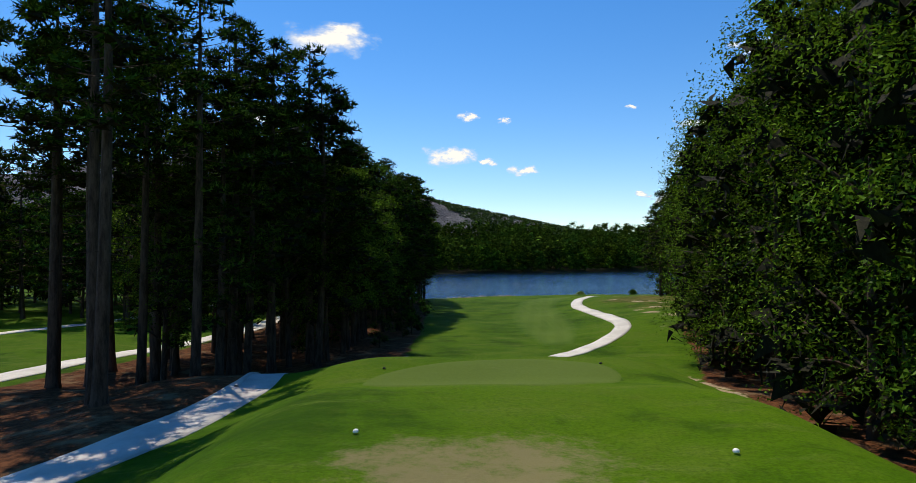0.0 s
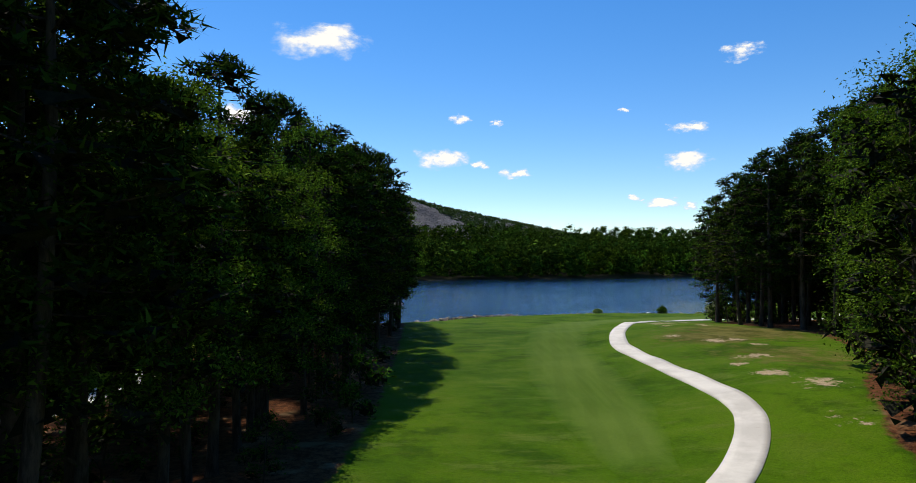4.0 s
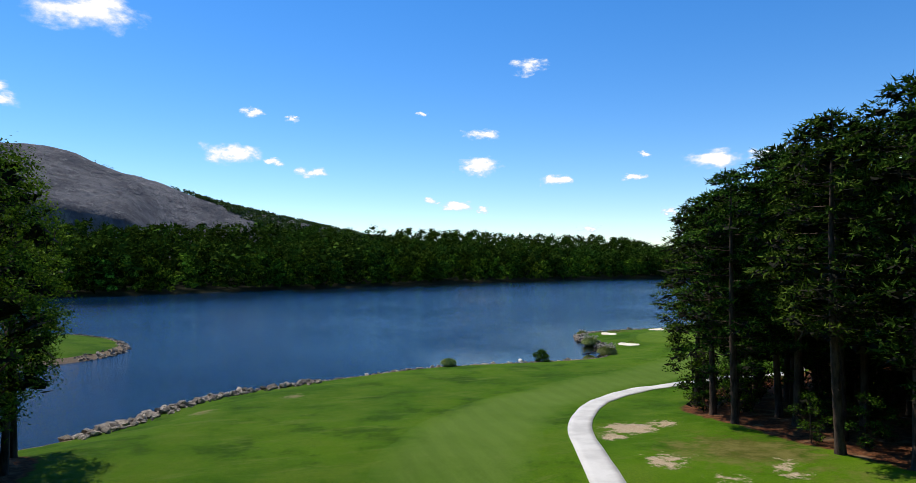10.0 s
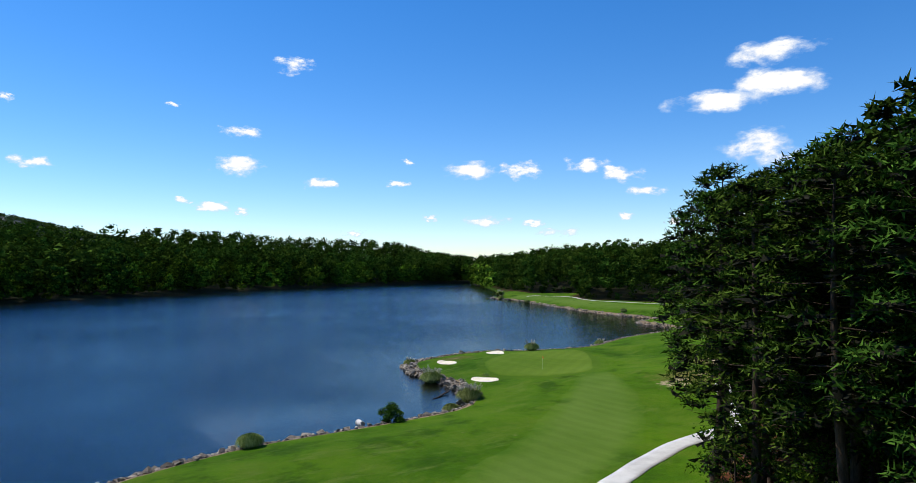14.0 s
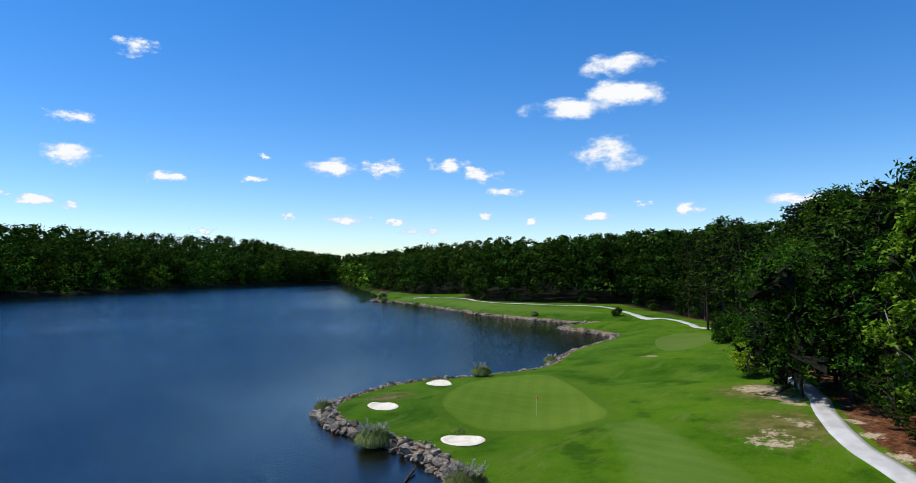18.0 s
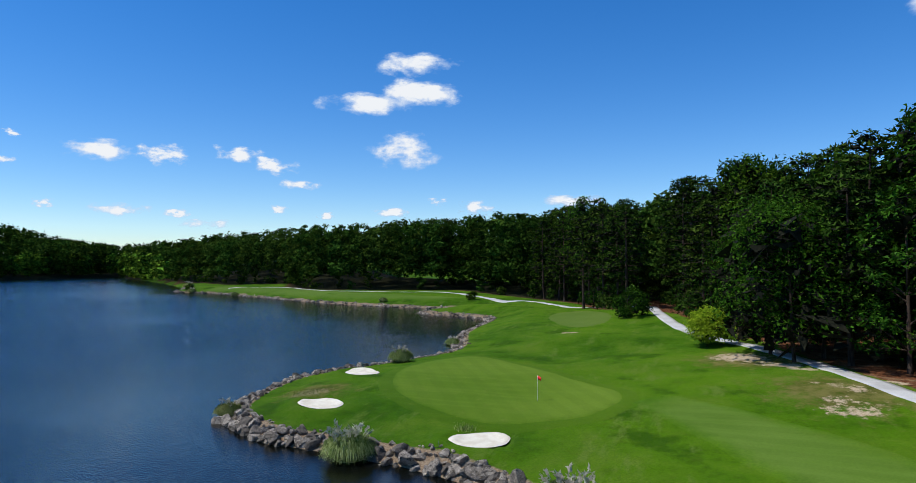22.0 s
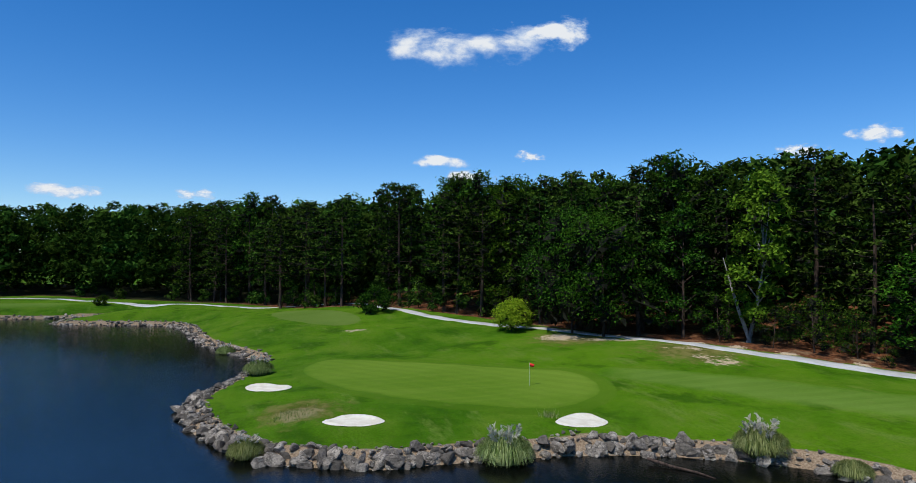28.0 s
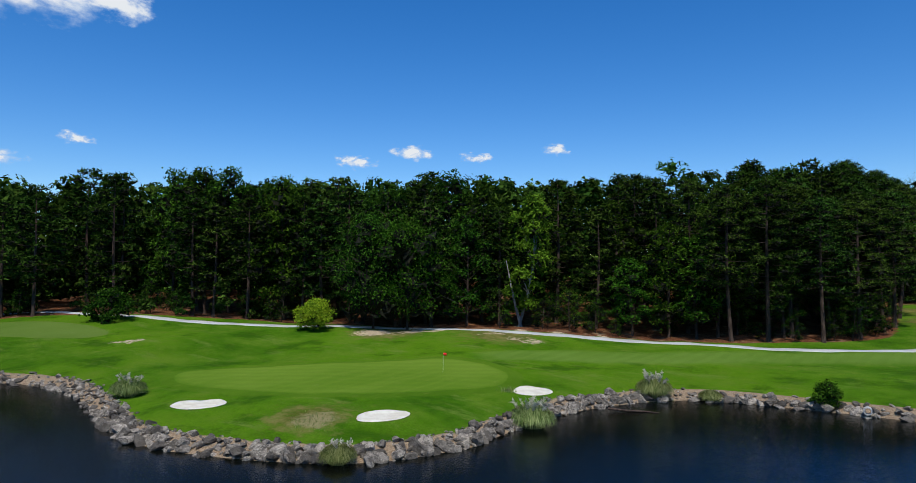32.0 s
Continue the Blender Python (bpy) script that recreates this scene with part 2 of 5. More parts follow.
def water_material():
    k = Nodes("lake_water")
    chop, ripple, gusts = k.noise(0.55, 5, 0.62, stretch=(1, 1.9, 1)), k.noise(3.2, 4, 0.6, stretch=(1, 1.6, 1)), k.noise(0.012, 4, 0.6)
    height = k.math("ADD", chop, k.math("MULTIPLY", ripple, 1.1))
    bump = k.add("Bump", Distance=0.55)
    k.set(bump, "Height", height)
    # calmer near the bank, in the same band as the painted reflection
    calm = k.math("SUBTRACT", 1.0, k.math("MULTIPLY", k.attr("mirrored_woods"), 0.6))
    k.set(bump, "Strength", k.math("MULTIPLY", k.ramp(gusts, 0.3, 0.7, 0.12, 0.25), calm))
    c = k.mix(k.ramp(k.noise(0.02, 3), 0.35, 0.65), (0.0012, 0.0145, 0.042), (0.0016, 0.0175, 0.05))
    # near black by the bank: the woods' dark reflection put into the colour
    c = k.mix(k.attr("mirrored_woods"), c, (0.004, 0.0045, 0.003))
    n = k.add("BsdfPrincipled", Roughness=0.1, IOR=1.333)
    n.inputs["Specular IOR Level"].default_value = 0.46
    k.set(n, "Base Color", c)
    k.t.links.new(bump.outputs[0], n.inputs["Normal"])
    return k.end(n.outputs[0])


def cloud_material():
    """A lit cloud far off: thick in the middle, torn at the rim."""
    k = Nodes("cloud_vapour")
    co = k.add("TexCoord").outputs["Object"]
    r = k.add("ObjectInfo").outputs["Random"]
    shift = k.add("CombineXYZ")
    k.set(shift, "X", k.math("MULTIPLY", r, 60.0)), k.set(shift, "Z", k.math("MULTIPLY", r, 23.0))
    at = k.add("VectorMath", {"operation": "ADD"})
    k.t.links.new(co, at.inputs[0]), k.t.links.new(shift.outputs[0], at.inputs[1])
    n1 = k.noise(2.1, 7, 0.58, at.outputs[0], (0.75, 1, 1.4))
    n2 = k.noise(5.0, 6, 0.65, at.outputs[0])
    cover = k.attr("cover")
    body = k.math("ADD", cover, k.math("ADD", k.math("MULTIPLY", k.math("SUBTRACT", n1, 0.5), 3.1), k.math("MULTIPLY", k.math("SUBTRACT", n2, 0.5), 0.5)))
    alpha = k.ramp(body, 0.04, 0.88)
    e = k.add("Emission", Strength=CLOUD_GLOW)
    k.set(e, "Color", k.mix(k.ramp(body, 0.3, 0.9), (0.62, 0.74, 0.92), (1.0, 0.985, 0.96)))
    m = k.add("MixShader")
    k.t.links.new(alpha, m.inputs[0])
    k.t.links.new(k.add("BsdfTransparent").outputs[0], m.inputs[1]), k.t.links.new(e.outputs[0], m.inputs[2])
    return k.end(m.outputs[0])


def plain(name, color, rough=0.6, spec=0.3, metal=0.0, vary=0.25, scale=8.0):
    k = Nodes(name)
    c = k.mix(k.ramp(k.noise(scale, 5, 0.65), 0.3, 0.7, 0, vary), color, tuple(v * 0.6 for v in color))
    return k.principled(c, rough, None, spec, metal)


CLOUD_GLOW = 1.0
MAT_GROUND = ground_material()
MAT_FAIRWAY = turf("fairway_turf", (0.088, 0.16, 0.013), (0.132, 0.208, 0.028), (0.16, 0.188, 0.0399), 0.4, 3.0, 0.35, 0.6, 0.5, 0.18, 8)
MAT_GREEN = turf("green_turf", (0.0969, 0.171, 0.00912), (0.148, 0.222, 0.0194), (0.194, 0.217, 0.0399), 0.5, 2.0, 0.15, 0.13, 0.1, 0.17, 60)
MAT_COLLAR = turf("collar_turf", (0.057, 0.123, 0.00342), (0.0912, 0.165, 0.00684), (0.137, 0.171, 0.0228), 0.5, 2.0, 0.5, 0.1, 0.12)
MAT_TEE = turf("tee_turf", (0.0889, 0.146, 0.016), (0.121, 0.177, 0.0274), (0.171, 0.188, 0.057), 0.5, 2.0, 0.25, 0.12, 0.12)
MAT_PINE = leaf_material("pine_needles", (0.008, 0.022, 0.003), (0.074, 0.13, 0.017), 0.0, 0.03)
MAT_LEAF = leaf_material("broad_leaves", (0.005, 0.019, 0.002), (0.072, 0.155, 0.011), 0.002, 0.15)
# brighter copy of broad_leaves, with sunlight on the leaves put into the colour
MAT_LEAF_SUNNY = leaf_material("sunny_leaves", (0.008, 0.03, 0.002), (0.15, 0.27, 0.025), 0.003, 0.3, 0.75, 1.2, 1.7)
# near black: shade inside the crowns put into the colour of filler shards
MAT_INNER_SHADE = bark_material("crown_inner_shade", (0.006, 0.007, 0.003), (0.018, 0.018, 0.008))
MAT_LEAF_LIME = leaf_material("lime_leaves", (0.04, 0.11, 0.006), (0.2, 0.38, 0.026), 0.0, 0.3, 0.85, 1.15, 1.2)
MAT_LEAF_BRIGHT = leaf_material("young_leaves", (0.16, 0.3, 0.012), (0.44, 0.6, 0.03), 0.0, 0.4, 0.85, 1.1, 1.0)
MAT_LEAF_FRESH = leaf_material("fresh_leaves", (0.016, 0.054, 0.004), (0.105, 0.22, 0.016), 0.0, 0.2, 0.7, 1.2, 1.4)
MAT_REED = leaf_material("pampas_blades", (0.09, 0.135, 0.025), (0.4, 0.43, 0.16), 0.0, 0.25, 0.85, 1.15, 1.2)
MAT_PLUME = leaf_material("pampas_plumes", (0.5, 0.45, 0.34), (0.8, 0.73, 0.58), 0.0, 0.4, 0.9, 1.1, 1.0)
MAT_FAR = leaf_material("far_crowns", (0.01, 0.026, 0.004), (0.06, 0.115, 0.014), 0.0, 0.06, 0.55, 1.3)
MAT_FAR_BRIGHT = leaf_material("far_spring_crowns", (0.008, 0.026, 0.003), (0.15, 0.28, 0.022), 0.0, 0.1, 0.4, 1.5, 1.9)
# paler, greyer green: a little distance haze put into the crown colour
MAT_HILL_HAZE = leaf_material("hazy_hill_crowns", (0.035, 0.062, 0.024), (0.075, 0.12, 0.045), 0.0, 0.1, 0.8, 1.15)
MAT_BARK = bark_material("pine_bark", (0.028, 0.019, 0.013), (0.095, 0.064, 0.045))
MAT_BARK_PALE = bark_material("pale_bark", (0.16, 0.14, 0.115), (0.36, 0.33, 0.28))
MAT_ROCK = stone_material("bank_rock", (0.115, 0.096, 0.074), (0.48, 0.405, 0.31), (0.74, 0.65, 0.5))
MAT_CONCRETE = concrete_material()
MAT_SAND = sand_material()
MAT_WATER = water_material()
MAT_CLOUD = cloud_material()
MAT_WHITE = plain("white_paint", (0.78, 0.78, 0.75), 0.5)
MAT_BLACK = plain("black_plastic", (0.02, 0.02, 0.02), 0.5)
MAT_RED = plain("red_cloth", (0.8, 0.03, 0.02), 0.7)

# ---- plan of the land ----
LAKE = [
    (-420, 330), (-330, 240), (-160, 262), (-60, 300), (-12, 306), (4, 298), (12, 279), (7, 263), (-14, 252), (-45, 232), (-30, 212), (2, 204.5),
    (17, 208.8), (27.2, 222.8), (41.5, 230.5), (60, 237), (77.5, 236.8), (88.8, 238.2), (96, 247.4), (98.5, 258.8), (98.9, 263.2), (103.8, 270.3), (113.2, 273.9), (121.8, 274.3),
    (134, 269.7), (147, 266.8), (168, 273), (197, 277), (205, 286), (214, 301), (231, 289), (229, 308), (238, 342), (257, 380), (279, 425),
    (284, 448), (318, 476), (408, 590), (470, 680), (560, 757), (507, 722), (425, 722), (333, 690), (260, 661), (150, 600), (51, 536),
    (-31, 492), (-150, 440),
]
WOOD_WEST = [
    (7, 40), (9.6, 50), (11.7, 58), (12.6, 64.6), (14.4, 71), (14.1, 77), (13.2, 84), (13.4, 89.5), (15.5, 94.5), (19, 99), (20.5, 104), (21, 125), (20.5, 150), (19.5, 175), (18.5, 196), (10, 204),
    (-8, 200), (-4, 150), (-1, 122), (-4, 106), (-8, 92), (-13, 70), (-14, 40),
]
WOOD_EAST = [
    (40, 40), (41, 62), (41.5, 76), (43.5, 90), (48, 103), (51, 116), (56, 126), (66, 140), (70, 155), (69, 168), (69, 178), (69.5, 186),
    (71, 193), (78, 199.5), (90, 205.5), (103, 208.4), (109, 213), (115, 216.8), (124, 220), (133, 222.2), (139, 224.2), (148, 227), (158, 230), (170, 235),
    (182, 238.5), (198, 254), (215, 258), (226, 262), (240, 274), (268, 298), (292, 318), (284, 345), (278, 378), (300, 402), (335, 425),
    (312, 444), (345, 500), (412, 588), (480, 560), (420, 380), (330, 240), (230, 170), (160, 120), (100, 40),
]


def rounded(points, n=4, closed=True):
    """A smooth line through the points."""
    p = np.array(points, float)
    count, out = len(p), []
    for i in range(count if closed else count - 1):
        a, b, c, d = (p[(i + j) % count] if closed else p[min(max(i + j, 0), count - 1)] for j in (-1, 0, 1, 2))
        for k in range(n):
            t = k / n
            out.append(0.5 * (2 * b + (c - a) * t + (2 * a - 5 * b + 4 * c - d) * t * t + (3 * b - a - 3 * c + d) * t**3))
    if not closed:
        out.append(p[-1])
    return np.array(out)


def inside_by(line, x, y):
    """How far the places lie inside a closed line (negative: outside)."""
    x, y = np.atleast_1d(np.asarray(x, float)), np.atleast_1d(np.asarray(y, float))
    best, within = np.full(x.shape, 1e18), np.zeros(x.shape, bool)
    for (ax, ay), (bx, by) in zip(line, np.roll(line, -1, 0)):
        dx, dy = bx - ax, by - ay
        t = np.clip(((x - ax) * dx + (y - ay) * dy) / (dx * dx + dy * dy + 1e-12), 0, 1)
        best = np.minimum(best, (x - ax - t * dx) ** 2 + (y - ay - t * dy) ** 2)
        within ^= ((ay > y) != (by > y)) & (x < ax + (y - ay) * dx / (dy if dy else 1e-12))
    return np.where(within, 1, -1) * np.sqrt(best)


def ease(a, b, v):
    t = np.clip((v - a) / (b - a), 0, 1)
    return t * t * (3 - 2 * t)


SHORE = rounded(LAKE)
EAST, WEST = np.array(WOOD_EAST, float), np.array(WOOD_WEST, float)
# middle, half sizes, turn in degrees
BUNKERS = [(121.9, 267.4, 2.1, 1.8, 60), (106.6, 262.9, 2.2, 1.65, 60), (101.2, 247.3, 2.0, 1.9, 105)]


def bowl(bunker, x, y):
    """0 in the middle of a bunker, 1 at its rim."""
    cx, cy, rx, ry, turn = bunker
    c, s = math.cos(radians(turn)), math.sin(radians(turn))
    return np.hypot(((x - cx) * c + (y - cy) * s) / rx, ((y - cy) * c - (x - cx) * s) / ry)


def swell(x, y):
    """The lie of the land without the bunkers."""
    x, y = np.atleast_1d(np.asarray(x, float)), np.atleast_1d(np.asarray(y, float))
    d = -inside_by(SHORE, x, y)
    before = 1 - ease(80.3, 92.5, y)
    mound = ease(15, 21, x) * (1 - ease(35, 43, x))
    low = 1.6 + 1.1 * ease(2, 12, x) * (1 - ease(30, 38, x))
    b = 2.4 + before * (low + (4.7 - low) * mound) - 0.9 * ease(66, 74, y) * before * mound
    b += 2.3 * ease(34, 56, x) * ease(100, 125, y) * (1 - ease(160, 205, y))
    b -= 0.9 * ease(185, 225, y) * (1 - ease(140, 180, x))
    b += 1.7 * ease(98, 120, x) * (1 - ease(222, 248, y - 0.3 * np.clip(x - 125, 0, 60))) * (1 - ease(190, 230, x))
    e = inside_by(EAST, x, y)
    b += 3.5 * ease(5, 60, e)
    b += 0.15 * np.exp(-(((x - 119) / 17) ** 2) - ((y - 251) / 13) ** 2)
    b += 0.9 * np.exp(-(((x - 151) / 7) ** 2) - ((y - 249) / 6) ** 2) - 0.5 * np.exp(-(((x - 140) / 8) ** 2) - ((y - 250) / 8) ** 2)
    far = np.clip(ease(470, 560, y + 0.25 * np.abs(x - 150)) + ease(40, 160, -x) + ease(600, 800, x), 0, 1)
    b += far * (23 * ease(10, 140, d) + 5 * ease(100, 500, d)) * (1 - 0.75 * ease(450, 620, x)) * (1 - 0.3 * ease(80, -40, x))
    b += 0.12 * np.sin(x * 0.31 + 1.3) * np.sin(y * 0.23) * ease(8, 30, d) + 0.05 * np.sin(x * 0.9) * np.sin(y * 0.77 + 2)
    return np.where(d < 0, np.maximum(d * 0.45, -4.0), 0.72 * ease(0, 1.7, d) + (b - 0.72) * ease(1.0, 11, d))


BUNKER_LEVEL = [float(swell(b[0], b[1])[0]) + up for b, up in zip(BUNKERS, (0.1, 0.12, 0.2))]


def height(x, y, dips=True):
    z = swell(x, y)
    if dips:
        for bunker, flat in zip(BUNKERS, BUNKER_LEVEL):
            q = bowl(bunker, x, y)
            z = z + (flat - z) * (1 - ease(1.1, 2.3, q)) - 0.22 * (1 - ease(0.66, 1.04, q))
    return z


def level(x, y):
    return float(height(x, y)[0])


def linked(name, verts, faces, material, parent=None, smooth=False):
    me = bpy.data.meshes.new(name)
    me.from_pydata(verts if isinstance(verts, list) else verts.tolist(), [], faces if isinstance(faces, list) else faces.tolist())
    me.materials.append(material)
    if smooth:
        me.polygons.foreach_set("use_smooth", np.ones(len(me.polygons), bool))
    me.update()
    ob = new(name, me)
    ob.parent = parent
    return ob


def spaced(stops):
    """Grid lines: between each pair of stops, at the given step."""
    out = [stops[0][0]]
    for (a, _), (b, step) in zip(stops, stops[1:]):
        n = max(1, round((b - a) / step))
        out += [a + (b - a) * (i + 1) / n for i in range(n)]
    return np.array(out)


def sheet_faces(nx, ny):
    i, j = np.meshgrid(np.arange(nx - 1), np.arange(ny - 1), indexing="ij")
    a = (i * ny + j).ravel()
    return np.stack([a, a + ny, a + ny + 1, a + 1], 1)


def give(ob, name, values):
    ob.data.attributes.new(name, "FLOAT", "POINT").data.foreach_set("value", np.asarray(values, np.float32))


# middle x, y, radius, strength
THIN = [(56, 154, 7, 0.9), (63, 160, 10, 0.95), (64, 177, 6, 0.85), (58, 140, 9, 0.65), (117, 223, 7, 0.8), (132, 229, 6, 0.9), (44, 86, 4, 1), (111, 266, 4, 0.8)]
BARE = [
    (62, 187.3, 2.6, 1.15), (58.6, 184.6, 1.6, 1.1), (65.4, 187.6, 1.6, 1.0), (57, 176, 1.5, 1.0), (56.2, 169, 1.3, 1.0), (61, 167.4, 1.3, 0.95), (61.8, 170.8, 1.4, 0.9), (58.4, 152, 1.4, 1.0),
    (55.4, 150.6, 1.8, 1.0), (58.4, 147.2, 1.4, 1.0), (55, 140, 1.6, 0.95), (51.8, 131, 2, 0.95), (51.5, 136, 1.3, 0.9), (52.5, 155.5, 1.5, 0.9), (156.2, 251.2, 2.2, 0.85), (112, 223.8, 2.6, 0.8), (114.5, 224.2, 1.6, 0.75), (58.2, 177, 2.2, 0.7), (58.2, 171.8, 1.5, 0.8), (63.5, 173, 2, 0.7), (53.4, 126.5, 2.4, 0.8),
    (53, 139, 1.8, 0.6), (57.6, 154, 1.5, 0.6), (50.5, 118.5, 2, 0.6), (133.5, 229.5, 4, 0.95), (113, 222, 2.5, 0.6), (119, 223.5, 2.5, 0.6),
    (159, 252.5, 1.6, 0.7), (112, 214.6, 1.7, 0.95), (116.5, 217, 1.7, 0.95), (121, 218.8, 1.7, 0.9), (106.4, 210.6, 1.5, 0.9), (129, 226.2, 2.6, 0.95), (126.4, 224.6, 1.8, 0.9), (117.5, 222.2, 1.5, 0.85), (20.4, 104, 2.6, 1.2), (18.4, 102, 2.0, 1.1), (43.4, 94, 1.3, 1.5), (43.9, 91.6, 1.3, 1.5), (43.4, 89, 1.3, 1.5), (42.6, 86.4, 1.3, 1.5), (41.9, 83.6, 1.2, 1.5), (41.4, 80.6, 1.0, 1.4), (41, 77.8, 0.8, 1.3), (18, 186, 2, 0.7), (17.5, 160, 2.5, 0.6),
]
gx = spaced([(-4600, 0), (-1200, 700), (-420, 60), (-120, 16), (-20, 4), (4, 2), (66, 1.0), (88, 1.6), (140, 0.8), (240, 1.7), (330, 4), (620, 12), (1300, 60), (4600, 700)])
gy = spaced([(-4600, 0), (-700, 700), (-100, 60), (20, 10), (50, 1.5), (110, 1.0), (225, 1.3), (280, 0.8), (340, 2), (480, 5), (800, 10), (1500, 60), (4600, 700)])
GX, GY = (a.ravel() for a in np.meshgrid(gx, gy, indexing="ij"))
GZ = height(GX, GY)
for bunker in BUNKERS:
    GZ -= 0.3 * (1 - ease(0.8, 1.2, bowl(bunker, GX, GY)))
ground = linked("ground", np.stack([GX, GY, GZ], 1), sheet_faces(len(gx), len(gy)), MAT_GROUND, smooth=True)
tagged(ground, "rolling green rough grass with needle-covered wood floor and bare soil", "ground", kind="structure")
from_shore = -inside_by(SHORE, GX, GY)
in_east, in_west = inside_by(EAST, GX, GY), inside_by(WEST, GX, GY)
give(ground, "floor", np.maximum(ease(-1.5, 1.5, in_east), ease(-1.5, 1.5, in_west)))
give(ground, "bank", (1 - ease(1.0, 2.8, from_shore)) * ((GY < 330) | (GX > 200) & (GY < 480)))
WORN = [(37.6, 216.0, 1.6, 0.9), (28.6, 211.5, 1.6, 0.9), (134.5, 230.4, 1.0, 0.6), (128.4, 228.1, 1.0, 0.6), (118.3, 223.1, 1.0, 0.6), (110.3, 223.2, 1.0, 0.6), (154.1, 250.2, 1.2, 0.6), (24.5, 58.5, 2.2, 0.9), (27.5, 59.2, 2.6, 0.9), (26, 56.5, 3.5, 0.95), (29.5, 55, 3, 0.6), (110.2, 266.3, 2.0, 1.0), (89, 212.2, 0.8, 0.6), (86.6, 215.2, 0.8, 0.6), (84.2, 218.2, 0.8, 0.6), (81.6, 221.4, 0.8, 0.6), (78.9, 224.7, 0.8, 0.6)]
# where tree shade goes into the litter colour: far shore, east wood's far part
give(ground, "shaded_litter", np.maximum(ease(215, 245, GX) * ease(-1.5, 2.0, in_east), ease(430, 500, GY + 0.5 * np.maximum(0, 250 - GX)) * (GY > 430) * np.where(GX > 240, ease(590, 630, GY), 1)))
for label, spots in (("thin", THIN), ("bare", BARE), ("worn", WORN)):
    v = np.zeros(len(GX))
    for cx, cy, r, s in spots:
        v = np.maximum(v, s * np.exp(-(((GX - cx) / r) ** 2) - ((GY - cy) / r) ** 2))
    give(ground, label, v)

wx, wy = spaced([(-600, 0), (-100, 100), (60, 8), (240, 2), (340, 12), (700, 60)]), spaced([(180, 0), (200, 10), (310, 2), (480, 14), (820, 60)])
WX, WY = (a.ravel() for a in np.meshgrid(wx, wy, indexing="ij"))
water = linked("water", np.stack([WX, WY, 0 * WX], 1), sheet_faces(len(wx), len(wy)), MAT_WATER)
# how strongly the woods' reflection is painted, fading out from the shore
give(water, "mirrored_woods", (1 - ease(4, np.where(WX > 97, 46, 26), inside_by(SHORE, WX, WY))) * (WX > 60))
tagged(water, "rippled dark blue lake reflecting the sky", "lake", kind="structure")


def ribbon(name, line, half, lift, across, material, step=0.8, depth=0.0, wobble=0.0):
    """A strip along a line, lying on the ground, with rims that go down by depth."""
    p = rounded(line, 12, False)
    s = np.r_[0, np.cumsum(np.linalg.norm(np.diff(p, axis=0), axis=1))]
    n = int(s[-1] / step) + 2
    u = np.linspace(0, s[-1], n)
    x, y = np.interp(u, s, p[:, 0]), np.interp(u, s, p[:, 1])
    h = np.interp(u, np.linspace(0, s[-1], len(half)), half) if isinstance(half, list) else np.full(n, half)
    tx, ty = np.gradient(x), np.gradient(y)
    k = np.hypot(tx, ty)
    nx_, ny_ = -ty / k, tx / k
    c = np.linspace(-1, 1, across)
    edge = 1 + wobble * np.stack([np.sin(u * 0.9 + 1) + np.sin(u * 0.37), np.sin(u * 0.8 + 4) + np.sin(u * 0.29)], 1)
    w = h[:, None] * c[None] * np.where(c[None] < 0, edge[:, :1], edge[:, 1:])
    X, Y = x[:, None] + nx_[:, None] * w, y[:, None] + ny_[:, None] * w
    Z = height(X.ravel(), Y.ravel()).reshape(X.shape) + lift
    if not depth:
        Z[:, (0, -1)] -= lift + 0.08
        Z[(0, -1), :] -= lift + 0.08
    if depth:
        mid = height(x, y)[:, None] + lift
        Z = 0.5 * Z + 0.5 * np.maximum(mid, Z)
        X, Y = np.c_[X[:, :1], X, X[:, -1:]], np.c_[Y[:, :1], Y, Y[:, -1:]]
        Z = np.c_[Z[:, :1] - depth, Z, Z[:, -1:] - depth]
    ob = linked(name, np.stack([X.ravel(), Y.ravel(), Z.ravel()], 1), sheet_faces(*X.shape), material, smooth=True)
    if not depth:
        ends = np.minimum(np.arange(n), np.arange(n)[::-1])[:, None] * step / 9
        give(ob, "rim", np.minimum(1 - np.abs(c)[None], ends).ravel())
    return ob


def pad(name, outline, lift, rings, material, dish=0.0):
    """A sheet on the ground within a rounded outline."""
    p = rounded(outline, 6)
    mid = p.mean(0)
    r = np.linspace(0, 1, rings + 1)[1:]
    q = mid + (p[None] - mid) * r[:, None, None]
    flat = np.r_[[mid], q.reshape(-1, 2)]
    m = len(p)
    z = height(flat[:, 0], flat[:, 1]) + np.r_[lift, np.repeat(np.where(r == 1, -0.1, lift), m)]
    faces = [(0, 1 + i, 1 + (i + 1) % m) for i in range(m)]
    for k in range(rings - 1):
        a = 1 + k * m
        faces += [(a + i, a + m + i, a + m + (i + 1) % m, a + (i + 1) % m) for i in range(m)]
    ob = linked(name, np.c_[flat, z], faces, material, smooth=True)
    give(ob, "rim", np.r_[1, np.repeat(1 - r, m)])
    return ob


